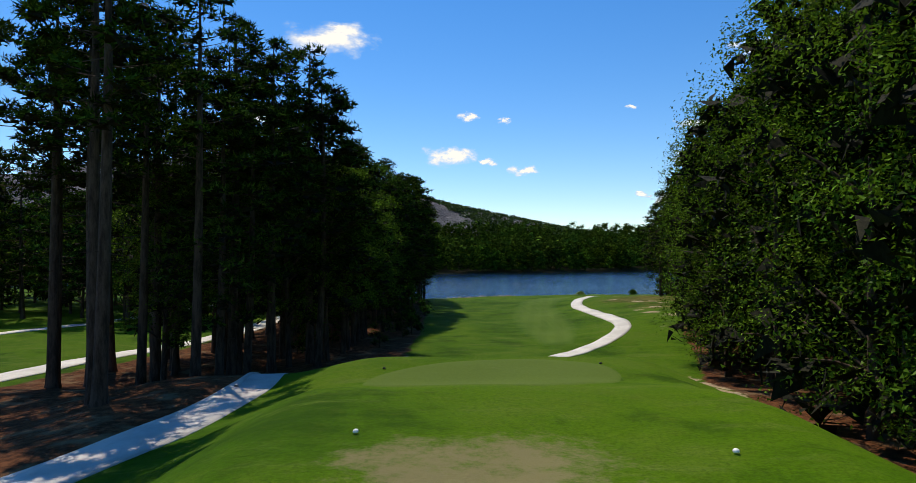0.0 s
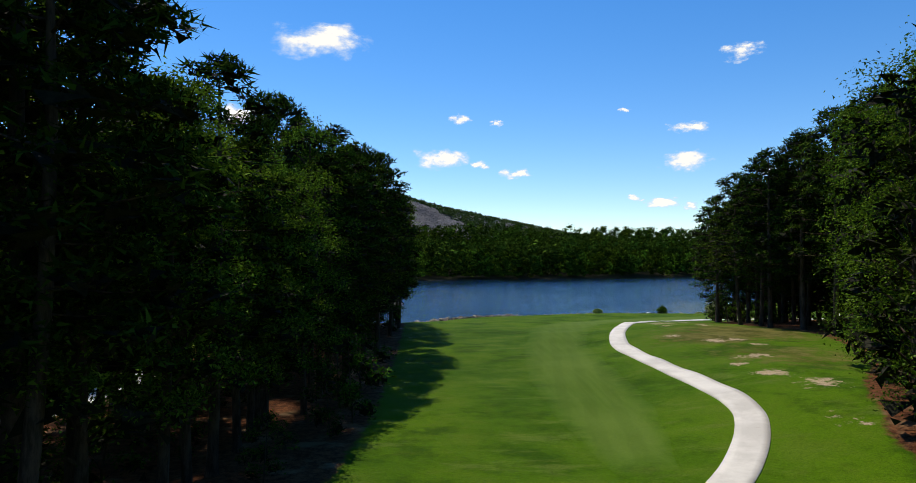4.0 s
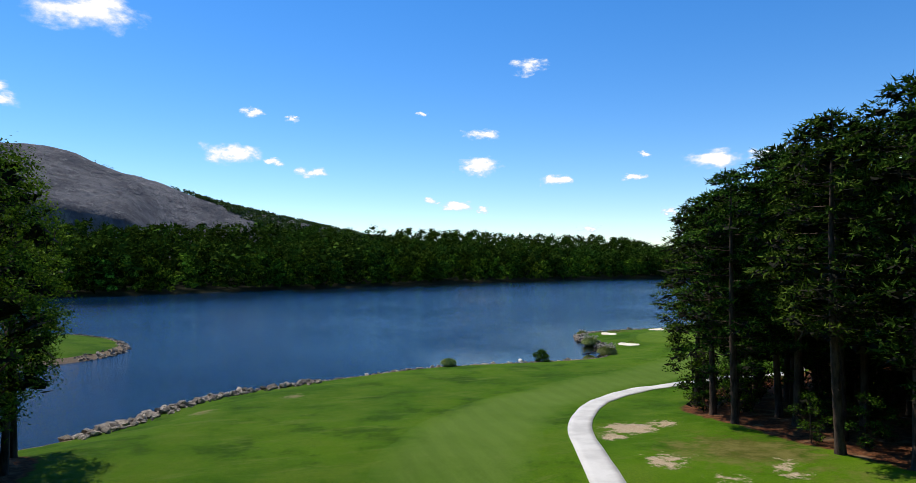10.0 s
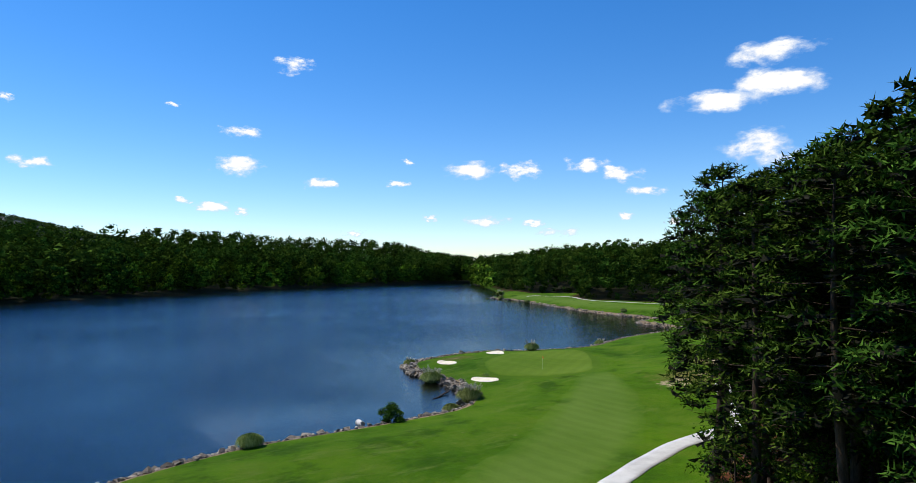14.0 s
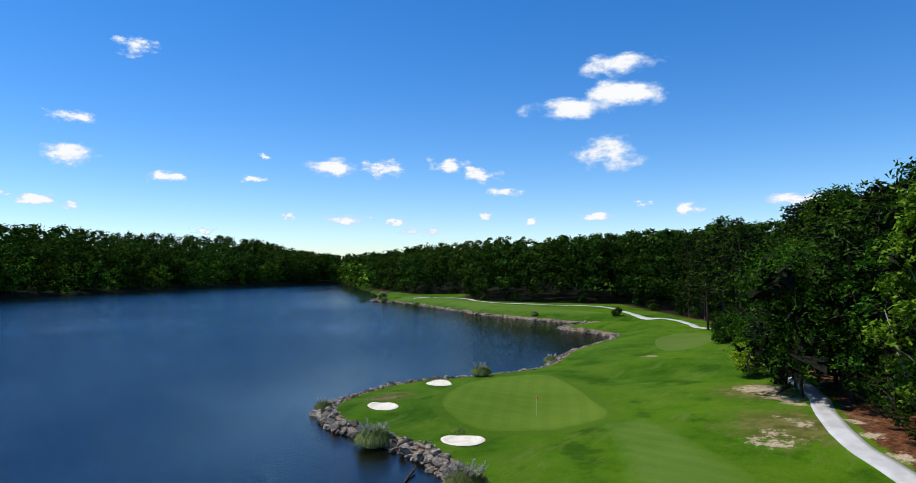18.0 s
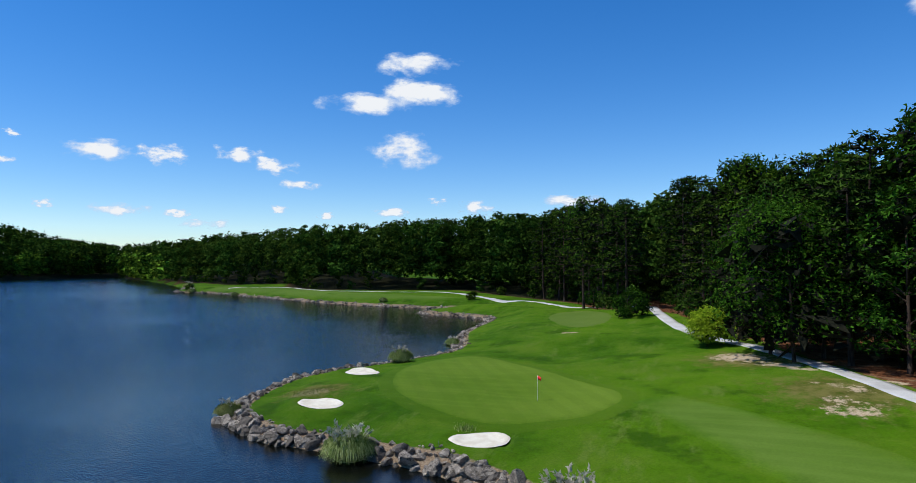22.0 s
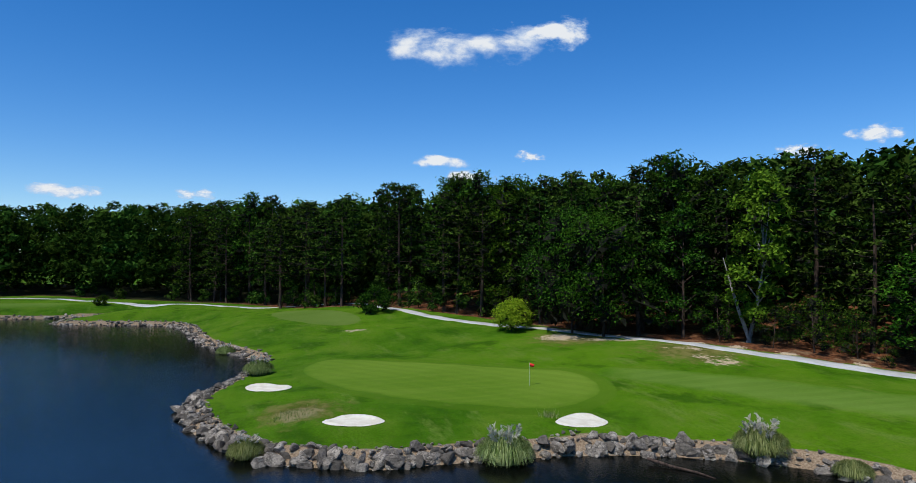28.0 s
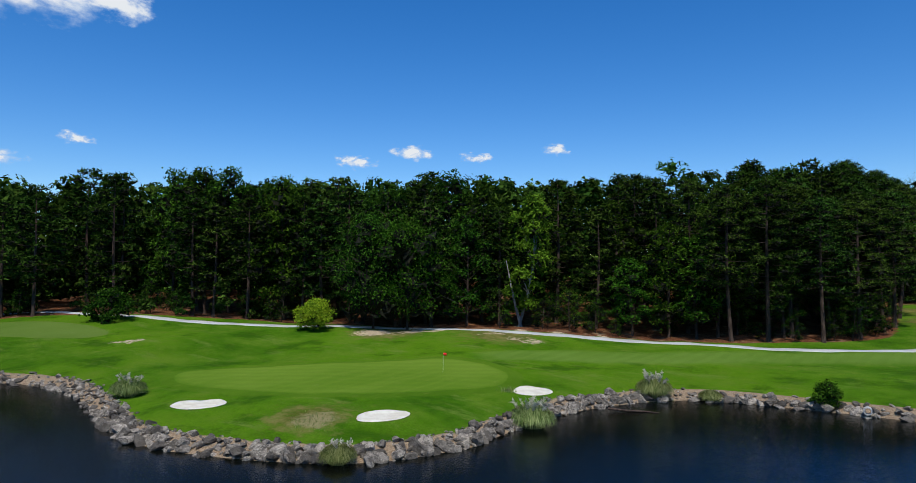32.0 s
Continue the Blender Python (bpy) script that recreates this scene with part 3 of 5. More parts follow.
CART_PATH = [
    (9.6, 50), (11, 57.5), (12.7, 64), (14, 68.5), (14.7, 73), (14.7, 78), (14.2, 84), (14.6, 89), (16, 92.3), (18.9, 94.9), (23, 97.2), (28.4, 98.6), (32, 101), (36.6, 107),
    (41.9, 114), (45.1, 120), (46.2, 124.5), (46.4, 130), (46.1, 138), (45.8, 150), (46.6, 157.5), (49.3, 167.3), (54.2, 180), (58, 188.4), (62.3, 194.9), (67.8, 201.2),
    (74, 205), (80, 207), (87.5, 208.6), (96, 209), (102, 209.8), (107, 213.3), (112.8, 217.4), (118, 219.7), (124, 221.6), (131, 223.2), (136, 225), (145, 229.6),
    (154.6, 234.6), (163, 236.8), (173.4, 239.2), (184, 240.6), (194.9, 242.6), (203, 246.5), (208, 254), (211, 261.5), (221, 267), (231, 275), (239.5, 288), (255, 300.5), (273, 318), (271, 350), (275, 372), (292, 397), (285, 420),
]
tagged(ribbon("cart_path", CART_PATH, [1.5] + [0.98] * 12, 0.05, 5, MAT_CONCRETE, depth=0.2), "pale grey concrete cart path winding through the grass", "path", kind="structure")
tagged(ribbon("road", [(-19, 60), (-14, 82), (-10.3, 96), (-7.3, 107), (-3, 122), (-2, 150)], 1.5, 0.05, 5, MAT_CONCRETE, depth=0.2), "pale concrete service road beside the trees", "road", kind="structure")
tagged(ribbon("path", [(-40, 112), (-30, 128), (-26, 145), (-24, 175)], 1.2, 0.05, 5, MAT_CONCRETE, depth=0.2), "pale concrete path behind the trees", "path", kind="structure")
tagged(ribbon("kerb", [(14.1, 77), (13.2, 84), (13.4, 89.3), (15, 93.2), (18.2, 96.2), (22.6, 98.4), (27.9, 99.8), (31.3, 102)], 0.09, 0.17, 3, MAT_CONCRETE, 0.5, 0.3), "low concrete kerb along the cart path", "kerb", kind="structure")
FAIRWAY = [(36.5, 112), (37.2, 122), (37.8, 135), (38.5, 150), (40.5, 166), (45.5, 183), (56, 199), (70, 209), (85, 216), (99, 225), (109, 233), (114, 238)]
tagged(ribbon("fairway", FAIRWAY, [1.6, 4.2, 4.6, 4.3, 4.6, 6.6, 6.6, 5.6, 5.8, 6, 5, 2], 0.04, 12, MAT_FAIRWAY, 1.0, wobble=0.02), "closely mown pale green fairway strip", "fairway", kind="structure")
tagged(ribbon("fairway", [(240, 300), (248, 330), (262, 365), (280, 400), (290, 432)], [5, 11, 10, 11, 8], 0.05, 8, MAT_FAIRWAY, 2.0), "pale green fairway along the lake", "fairway", kind="structure")
GREEN = [(136.5, 258.5), (132, 263.5), (122.5, 263.8), (113.5, 260.4), (107.2, 255), (103.6, 248), (105, 242.5), (109.5, 239.3), (115.5, 239), (123, 244.8), (130, 251)]
green_mid = np.mean(GREEN, 0)
COLLAR = [tuple(green_mid + (np.array(q) - green_mid) * (1 + 1.5 / np.linalg.norm(np.array(q) - green_mid))) for q in GREEN]
tagged(pad("green_collar", COLLAR, 0.03, 12, MAT_COLLAR), "darker mown collar round the putting green", "grass", kind="structure")
tagged(pad("putting_green", GREEN, 0.06, 12, MAT_GREEN), "smooth light green putting green", "green", kind="structure")
tagged(pad("tee_box", [(20.9, 73.8), (22.4, 77.6), (26.2, 79.6), (30.7, 79.6), (33.6, 77.4), (33.9, 73.8), (32.1, 70.8), (28.4, 69.4), (23.7, 70), (21.4, 71.2)], 0.05, 10, MAT_TEE), "flat mown tee on a low mound", "tee", kind="structure")
tagged(pad("tee_box", [(179, 260), (193, 260.5), (194, 255), (178, 247.5), (165, 248), (164, 253)], 0.05, 8, MAT_TEE), "mown tee beyond the green", "tee", kind="structure")
for cx, cy, rx, ry, turn in BUNKERS:
    c, s = math.cos(radians(turn)), math.sin(radians(turn))
    rim = []
    for i in range(14):
        a = i * math.pi / 7
        k = 0.99 + 0.05 * math.sin(2 * a + cx) + 0.05 * math.sin(3 * a + cy) + 0.02 * math.sin(5 * a + cx * 3)
        u, v = rx * k * math.cos(a), ry * k * math.sin(a)
        rim.append((cx + c * u - s * v, cy + s * u + c * v))
    tagged(pad("bunker", rim, 0.07, 9, MAT_SAND), "shallow bunker of pale raked sand", "bunker", "bunkers round the green")

# ---- trees ----
def tube(path, radii, sides):
    """Rings along a path, closed at the tip. Returns vertices and faces."""
    p = np.array(path, float)
    v, f = [], []
    for i, (c, r) in enumerate(zip(p, radii)):
        d = p[min(i + 1, len(p) - 1)] - p[max(i - 1, 0)]
        d /= np.linalg.norm(d) + 1e-9
        a = np.cross(d, (0.3, 0.9, 0.2) if abs(d[2]) > 0.6 else (0, 0, 1))
        a /= np.linalg.norm(a) + 1e-9
        b = np.cross(d, a)
        for k in range(sides):
            w = 2 * math.pi * k / sides
            v.append(c + r * (a * math.cos(w) + b * math.sin(w)))
    for i in range(len(p) - 1):
        for k in range(sides):
            f.append((i * sides + k, i * sides + (k + 1) % sides, (i + 1) * sides + (k + 1) % sides, (i + 1) * sides + k))
    f.append(tuple(range((len(p) - 1) * sides, len(p) * sides)))
    return v, f


def joined(pieces):
    v, f = [], []
    for pv, pf in pieces:
        o = len(v)
        v += [tuple(map(float, q)) for q in pv]
        f += [tuple(i + o for i in face) for face in pf]
    return v, f


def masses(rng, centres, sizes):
    """Ragged shards round each middle that fill a crown; make_tree colours them near black as inner shade."""
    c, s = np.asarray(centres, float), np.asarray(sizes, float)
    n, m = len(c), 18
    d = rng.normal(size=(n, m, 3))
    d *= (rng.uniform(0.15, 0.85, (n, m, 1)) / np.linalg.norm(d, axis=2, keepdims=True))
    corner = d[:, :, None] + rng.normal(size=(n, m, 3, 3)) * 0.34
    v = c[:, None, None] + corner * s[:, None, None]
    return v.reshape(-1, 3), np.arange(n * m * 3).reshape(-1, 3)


def leaves(rng, centres, out, count, spread, size, droop=0.0, simple=False, loose=1.0):
    """Leaf sprays: small folded leaves scattered round each centre, facing outwards and up."""
    n = len(centres)
    c = centres[:, None] + rng.normal(size=(n, count, 3)) * spread
    nrm = rng.normal(size=c.shape) * 0.75 * loose + out[:, None] * (1.4 - 0.8 * loose) + np.array([0, 0, 0.7 * loose - droop])
    nrm /= np.linalg.norm(nrm, axis=2, keepdims=True)
    a = np.cross(nrm, rng.normal(size=c.shape))
    a /= np.linalg.norm(a, axis=2, keepdims=True) + 1e-9
    b = np.cross(nrm, a)
    s = size * rng.uniform(0.6, 1.4, (n, count, 1))
    if simple:
        v = np.stack([c - a * s, c + b * s * 0.75, c + a * s * 0.9 - b * s * 0.3], 2)
        return v.reshape(-1, 3), np.arange(n * count * 3).reshape(-1, 3)
    v = np.stack([c - a * s, c + b * s * 0.55 - nrm * s * 0.12, c + a * s, c - b * s * 0.55 - nrm * s * 0.12], 2)
    return v.reshape(-1, 3), np.arange(n * count * 4).reshape(-1, 4)


TALL = {}


def make_tree(name, label, category, trunk, crown, inner, bark, leaf):
    root = new(name)
    linked("trunk", *trunk, bark, root, True)
    # added shards that stand in for the crown's inner shade
    tagged(linked("inner_growth", *inner, MAT_INNER_SHADE, root), "near-black shards for the shade among the inner twigs", kind="stuff")
    linked("crown", *crown, leaf, root)
    TALL[root.name] = float(np.max(np.asarray(crown[0])[:, 2]))
    return tagged(root, label, category)


def puffs(rng, centres, sizes, blades, length, width, flat=0.5, loose=0.5):
    """Needle cushions: blades shingled over the upper side of each flattened cushion."""
    n = len(centres)
    d = rng.normal(size=(n, blades, 3))
    d[..., 2] = np.where(d[..., 2] < -0.35, -d[..., 2], d[..., 2])
    d /= np.linalg.norm(d, axis=2, keepdims=True)
    base = centres[:, None] + d * sizes[:, None, None] * np.array([1, 1, flat]) * rng.uniform(0.72, 1.06, (n, blades, 1))
    face = d + np.array([0, 0, 0.45]) + rng.normal(size=d.shape) * loose
    face /= np.linalg.norm(face, axis=2, keepdims=True)
    along = np.cross(face, rng.normal(size=d.shape))
    along /= np.linalg.norm(along, axis=2, keepdims=True) + 1e-9
    side = np.cross(face, along) * width * rng.uniform(0.7, 1.3, (n, blades, 1))
    tip = base + (along + d * 0.55) * length * rng.uniform(0.6, 1.25, (n, blades, 1))
    v = np.stack([base - side, base + side, tip], 2)
    return v.reshape(-1, 3), np.arange(n * blades * 3).reshape(-1, 3)


def pine(seed, tall, first, radius, count, blades, length, width, size=0.26):
    """A tall pine: bare lower trunk, limbs that end in flattened cushions of needles, a rounded top."""
    rng = np.random.default_rng(seed)
    bend = rng.normal(size=2) * 0.35
    at = lambda u: np.array([bend[0] * math.sin(u * 2.6), bend[1] * math.sin(u * 2.1 + 0.4), u * tall])
    r0 = 0.0125 * tall
    us = np.array([0, 0.015, 0.05, 0.2, 0.4, 0.6, 0.8, 0.93, 0.97])
    rs = r0 * np.array([1.5, 1.15, 1.0, 0.9, 0.76, 0.58, 0.34, 0.15, 0.04])
    pieces = [tube([at(u) + (0, 0, -0.3 * (u == 0)) for u in us], rs, 8)]
    cs, ss = [], []
    for i in range(count):
        k = ((i + rng.uniform(0, 1)) / count) ** 0.9
        u = first + (0.955 - first) * k
        reach = radius * np.interp(k, [0, 0.1, 0.3, 0.6, 0.82, 0.94, 1], [0.5, 0.85, 1.0, 0.9, 0.68, 0.4, 0.12]) * (0.35 + 0.65 * math.sqrt(rng.uniform(0.05, 1.0)))
        w = i * 2.4 + rng.uniform(-0.6, 0.6)
        a = at(u)
        c = a + np.array([math.cos(w), math.sin(w), 0.22 * (k - 0.3) + rng.uniform(-0.12, 0.12)]) * reach
        if i % 2 == 0 or k < 0.3:
            pieces.append(tube([a - (0, 0, 0.08 * reach), (a + c) / 2 - (0, 0, 0.1 * reach), c - (0, 0, 0.15)], [0.014 * reach + 0.015, 0.01 * reach, 0.01], 3))
        cs.append(c)
        ss.append(radius * size * rng.uniform(0.7, 1.2) * (1.0 if k < 0.8 else 0.85))
    for i in range(int(3 + 4 * (1 - first))):
        u = rng.uniform(max(0.12, first - 0.25), first)
        w, reach = rng.uniform(0, 6.3), rng.uniform(0.7, 2.0)
        a = at(u)
        pieces.append(tube([a, a + np.array([math.cos(w), math.sin(w), -0.1]) * reach], [0.035, 0.01], 3))
    cs, ss = np.array(cs), np.array(ss)
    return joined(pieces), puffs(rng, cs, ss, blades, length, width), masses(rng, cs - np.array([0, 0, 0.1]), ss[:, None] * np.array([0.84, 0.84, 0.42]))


def broadleaf(seed, tall, first, radius, sprays, count, size, lobes=9, trunks=1, simple=False, solid=0.85):
    """A broad-leaved tree: forking trunk, limbs to rounded lobes, sprays of leaves over the lobes."""
    rng = np.random.default_rng(seed)
    pieces, cs, outs, core = [], [], [], []
    r0 = 0.013 * tall
    for k in range(trunks):
        lean = rng.normal(size=2) * (0.5 if trunks == 1 else 1.3)
        top = np.array([lean[0], lean[1], tall * (0.86 if trunks == 1 else 0.5)])
        pieces.append(tube([(0.15 * k, 0, -0.3), (0.15 * k, 0, 0.25), top * (0.5, 0.5, 0.45), top], [r0 * 1.5, r0, r0 * 0.7, 0.03], 7))
    for i in range(lobes):
        k = (i + 0.5) / lobes
        h = tall * (first + (0.95 - first) * k)
        w = i * 2.4 + rng.uniform(-0.5, 0.5)
        reach = radius * (0.3 + 0.62 * math.sin(math.pi * min(0.15 + k * 0.85, 1.0))) * rng.uniform(0.55, 1.0) * (0.15 if i == lobes - 1 else 1)
        c = np.array([math.cos(w) * reach + lean[0] * k, math.sin(w) * reach + lean[1] * k, h])
        from_z = min(max(h - reach * 0.8, tall * 0.12), top[2] * 0.97)
        a = np.array([np.interp(from_z, [0.25, top[2] * 0.45, top[2]], [b, top[q] * 0.5, top[q]]) for q, b in ((0, 0.15 * (trunks - 1)), (1, 0.0))] + [from_z])
        pieces.append(tube([a, (a + c) / 2 + (0, 0, 0.2), c], [r0 * 0.42, r0 * 0.25, 0.015], 4))
        size_of = radius * rng.uniform(0.3, 0.48)
        m = int(sprays / lobes)
        d = rng.normal(size=(m, 3))
        d /= np.linalg.norm(d, axis=1, keepdims=True)
        low = d[:, 2] < -0.3
        d[low, 2] *= -1
        rr = rng.uniform(0.7, 1.12, (m, 1))
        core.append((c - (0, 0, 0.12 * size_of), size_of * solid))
        cs.append(c + d * rr * size_of * np.array([1, 1, 0.8]))
        outs.append(d)
    cs, outs = np.concatenate(cs), np.concatenate(outs)
    keep = cs[:, 2] > tall * first * 0.6
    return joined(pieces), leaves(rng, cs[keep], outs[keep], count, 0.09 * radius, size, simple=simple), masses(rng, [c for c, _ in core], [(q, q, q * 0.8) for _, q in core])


PINE, OAK = "dark green loblolly pine with a bare straight trunk", "leafy green broad-leaved tree at the wood edge"
pines_near = [make_tree("pine_tree", PINE, "tree", *pine(s, 25, f, r, 66, 88, 0.42, 0.075, 0.26), MAT_BARK, MAT_PINE) for s, f, r in ((11, 0.28, 4.5), (12, 0.2, 4.2), (13, 0.34, 4.7), (14, 0.24, 4.3))]
pines_tall = [make_tree("pine_tree", PINE, "tree", *pine(s, 27, 0.5, r, 32, 84, 0.42, 0.075, 0.25), MAT_BARK, MAT_PINE) for s, r in ((15, 3.6), (16, 3.2))]
pines_mid = [make_tree("pine_tree", PINE, "tree", *pine(s, 25, f, r, 50, 40, 0.6, 0.17, 0.28), MAT_BARK, MAT_PINE) for s, f, r in ((21, 0.24, 4.6), (22, 0.16, 4.3), (23, 0.32, 4.8), (24, 0.14, 4.5))]
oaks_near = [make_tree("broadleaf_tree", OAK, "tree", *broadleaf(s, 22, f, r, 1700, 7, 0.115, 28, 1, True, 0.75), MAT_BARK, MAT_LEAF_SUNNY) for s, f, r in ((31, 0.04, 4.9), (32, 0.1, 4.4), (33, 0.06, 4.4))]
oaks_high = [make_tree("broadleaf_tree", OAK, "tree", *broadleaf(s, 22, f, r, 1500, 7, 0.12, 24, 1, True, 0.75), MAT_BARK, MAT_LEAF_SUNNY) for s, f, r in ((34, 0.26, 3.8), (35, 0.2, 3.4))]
oaks_mid = [make_tree("broadleaf_tree", OAK, "tree", *broadleaf(s, 21, f, r, 640, 6, 0.27, 20, 1, True), MAT_BARK, MAT_LEAF) for s, f, r in ((41, 0.14, 4.6), (42, 0.2, 4.1), (43, 0.1, 4.3))]
oaks_fresh = [make_tree("broadleaf_tree", "bright green leafy tree among the dark pines", "tree", *broadleaf(s, 21, f, r, 640, 6, 0.27, 20, 1, True), MAT_BARK, MAT_LEAF_FRESH) for s, f, r in ((44, 0.16, 4.4), (45, 0.1, 4.6))]
saplings = [make_tree("young_tree", "small green understorey tree", "tree", *broadleaf(s, 6, 0.1, 2.2, 200, 6, 0.13, 8, 1, True), MAT_BARK, MAT_LEAF) for s in (51, 52)]
taken = []


def plant(kinds, x, y, scale=1.0, label="", turn=None, stretch=1.0, z=None, tall=0.0):
    root = kinds[rnd.randrange(len(kinds))]
    m = pose(x, y, (level(x, y) if z is None else z) - 0.05, 0, 0, rnd.uniform(0, 360) if turn is None else turn)
    made = copy_thing(root, m)
    made.scale = (scale, scale, scale * stretch)
    if tall:
        up = tall / TALL[root.name]
        made.scale = (0.5 + 0.5 * up, 0.5 + 0.5 * up, up)
    if label:
        tagged(made, label)
    taken.append((x, y))
    return made


def clear(x, y, gap):
    return all((x - a) ** 2 + (y - b) ** 2 > gap * gap for a, b in taken)


rnd = random.Random(5)
path_line = rounded(CART_PATH, 3, False)


def off_path(x, y, gap=2.6):
    return np.min((path_line[:, 0] - x) ** 2 + (path_line[:, 1] - y) ** 2) > gap * gap


def places(seed, count, x0, x1, y0, y1, wood, least, most):
    """Random places of a box that lie between two depths inside a wood: x, y, depth, ground."""
    g = np.random.default_rng(seed)
    x, y = g.uniform(x0, x1, count), g.uniform(y0, y1, count)
    k = inside_by(wood, x, y)
    ok = (k > least) & (k < most)
    x, y, k = x[ok], y[ok], k[ok]
    return list(zip(x.tolist(), y.tolist(), k.tolist(), height(x, y).tolist()))


# trees that stand alone or mark an edge
bright = make_tree("young_tree", "bright yellow-green small tree beside the cart path", "tree", *broadleaf(61, 5.0, 0.16, 3.1, 900, 7, 0.17, 14, 1, False, 0.5), MAT_BARK, MAT_LEAF_BRIGHT)
bright.matrix_basis = pose(142.2, 232.6, level(142.2, 232.6)) @ Matrix.Diagonal((0.8, 0.8, 0.8, 1))
taken.append((142.2, 232.6))
shrub = make_tree("round_shrub", "low dark green shrub at the wood edge", "shrub", *broadleaf(62, 4.2, 0.05, 3.0, 600, 7, 0.17, 10), MAT_BARK, MAT_LEAF)
shrub.matrix_basis = pose(173.5, 244.5, level(173.5, 244.5))
taken.append((173.5, 244.5))
pale = make_tree("broadleaf_tree", "tall bright green tree with pale forked trunks", "tree", *broadleaf(63, 20, 0.1, 3.5, 1000, 7, 0.24, 20, 2), MAT_BARK_PALE, MAT_LEAF_LIME)
pale.matrix_basis = pose(118.5, 213.2, level(118.5, 213.2))
taken.append((118.5, 213.2))
for x, y, wide, high in ((131.2, 224.8, 1.0, 1.0), (136.2, 226.4, 0.9, 1.06)):
    spread = make_tree("broadleaf_tree", "wide dark green tree that shades the cart path", "tree", *broadleaf(int(x), 15, 0.16, 6.6, 1300, 7, 0.19, 26, 1, True), MAT_BARK, MAT_LEAF_FRESH if high == 1.0 else MAT_LEAF)
    spread.matrix_basis = pose(x, y, level(x, y), 0, 0, 40) @ Matrix.Diagonal((wide, wide, high, 1))
    taken.append((x, y))
for x, y, kinds, tall in (
    (126.0, 216.5, oaks_mid, 17), (134.8, 221.6, oaks_mid, 16.5), (139.0, 222.8, oaks_mid, 16.0), (130.0, 220.0, pines_mid, 19),
    (111.4, 211.4, saplings, 6.5), (114.6, 213.8, saplings, 5.0), (108.2, 209.0, saplings, 5.5), (144.8, 229.0, saplings, 4.2), (141.5, 222.5, pines_mid, 19), (147.5, 224.8, pines_mid, 20), (109.6, 205.0, pines_mid, 19.5), (107.0, 201.5, oaks_mid, 20.5), (122.5, 212.5, pines_mid, 18.5), (98.8, 203.6, oaks_fresh, 17.5), (95.0, 202.8, oaks_fresh, 15.5), (92.6, 199.6, oaks_mid, 21), (103.5, 206.0, oaks_fresh, 12),
):
    plant(kinds, x, y, tall=tall)


def west_top(x, y, k):
    """How tall the west wood stands."""
    return float(np.interp(y, [100, 108, 120, 132, 144, 158, 166, 173, 190, 204], [20, 20.5, 19.5, 20.5, 23.5, 26, 24, 22.5, 24, 25])) + (1.0 if y < 118 else 1.0 if y < 129 else 0.6) * min(6.5 if y < 118 else 9.0, max(0.0, k - (3 if y < 118 else 4)))


def east_top(x, y):
    """How tall the east wood stands: lower towards the bend, higher beyond the green."""
    copse = float(np.interp(y, [150, 164, 170, 176, 188, 195, 206], [26.5, 25.4, 24, 22.2, 20.8, 19, 18.6])) + min(5.5, float(np.interp(y, [170, 176, 190], [0.75, 0.5, 0.33])) * max(0.0, x - 70.5))
    long = float(np.interp(x, [100, 130, 170, 200, 250, 310], [24.4, 25.2, 26.6, 27, 29.2, 31.2])) - float(np.interp(y, [330, 400, 490], [0, 4.5, 8]))
    return min(copse, 29 if y < 172 else 25 if y < 184 else 24) if x < 106 else long


# west wood: tall pines on the needle floor by the tees
for x, y in ((9.0, 84), (3.2, 83), (-3.5, 98), (1.5, 98.5), (2.8, 92), (-7.2, 88), (5.5, 99), (8.5, 92), (-1, 90), (-4.5, 82), (7.2, 76), (10, 98), (12.5, 101), (5.2, 80), (11, 94.5), (8.4, 74.2), (-3.2, 89.5), (1.6, 94.4), (-0.6, 85), (3.8, 87.6)):
    plant(pines_tall, x, y, rnd.uniform(0.95, 1.12))
for x, y, tall in ((13, 99.5, 25.5), (12.6, 104, 24.5), (10.2, 91, 23), (9.2, 87.5, 22)):
    plant(pines_near, x, y, tall=tall)
for x, y, tall in ((8, 95.5, 21), (11, 99.5, 20), (5.6, 102, 23), (2.6, 96, 22), (9.2, 104, 23), (-1.5, 101, 22), (4.2, 90.5, 17)):
    plant(oaks_high, x, y, tall=tall)
# the pines that mark the wood's edge on the needle floor
for x, y in ((17.6, 158.2), (17.4, 163.3), (17.7, 173.9), (17.0, 152), (16.6, 146.5), (16.9, 140.5)):
    plant(pines_near, x, y, tall=west_top(x, y, 3) * rnd.uniform(0.94, 1.0))
for x, y, tall in ((18.2, 186, 22), (17.2, 192.5, 21.5), (17.6, 180.2, 22), (16.2, 198, 19)):
    plant(oaks_high, x, y, tall=tall)
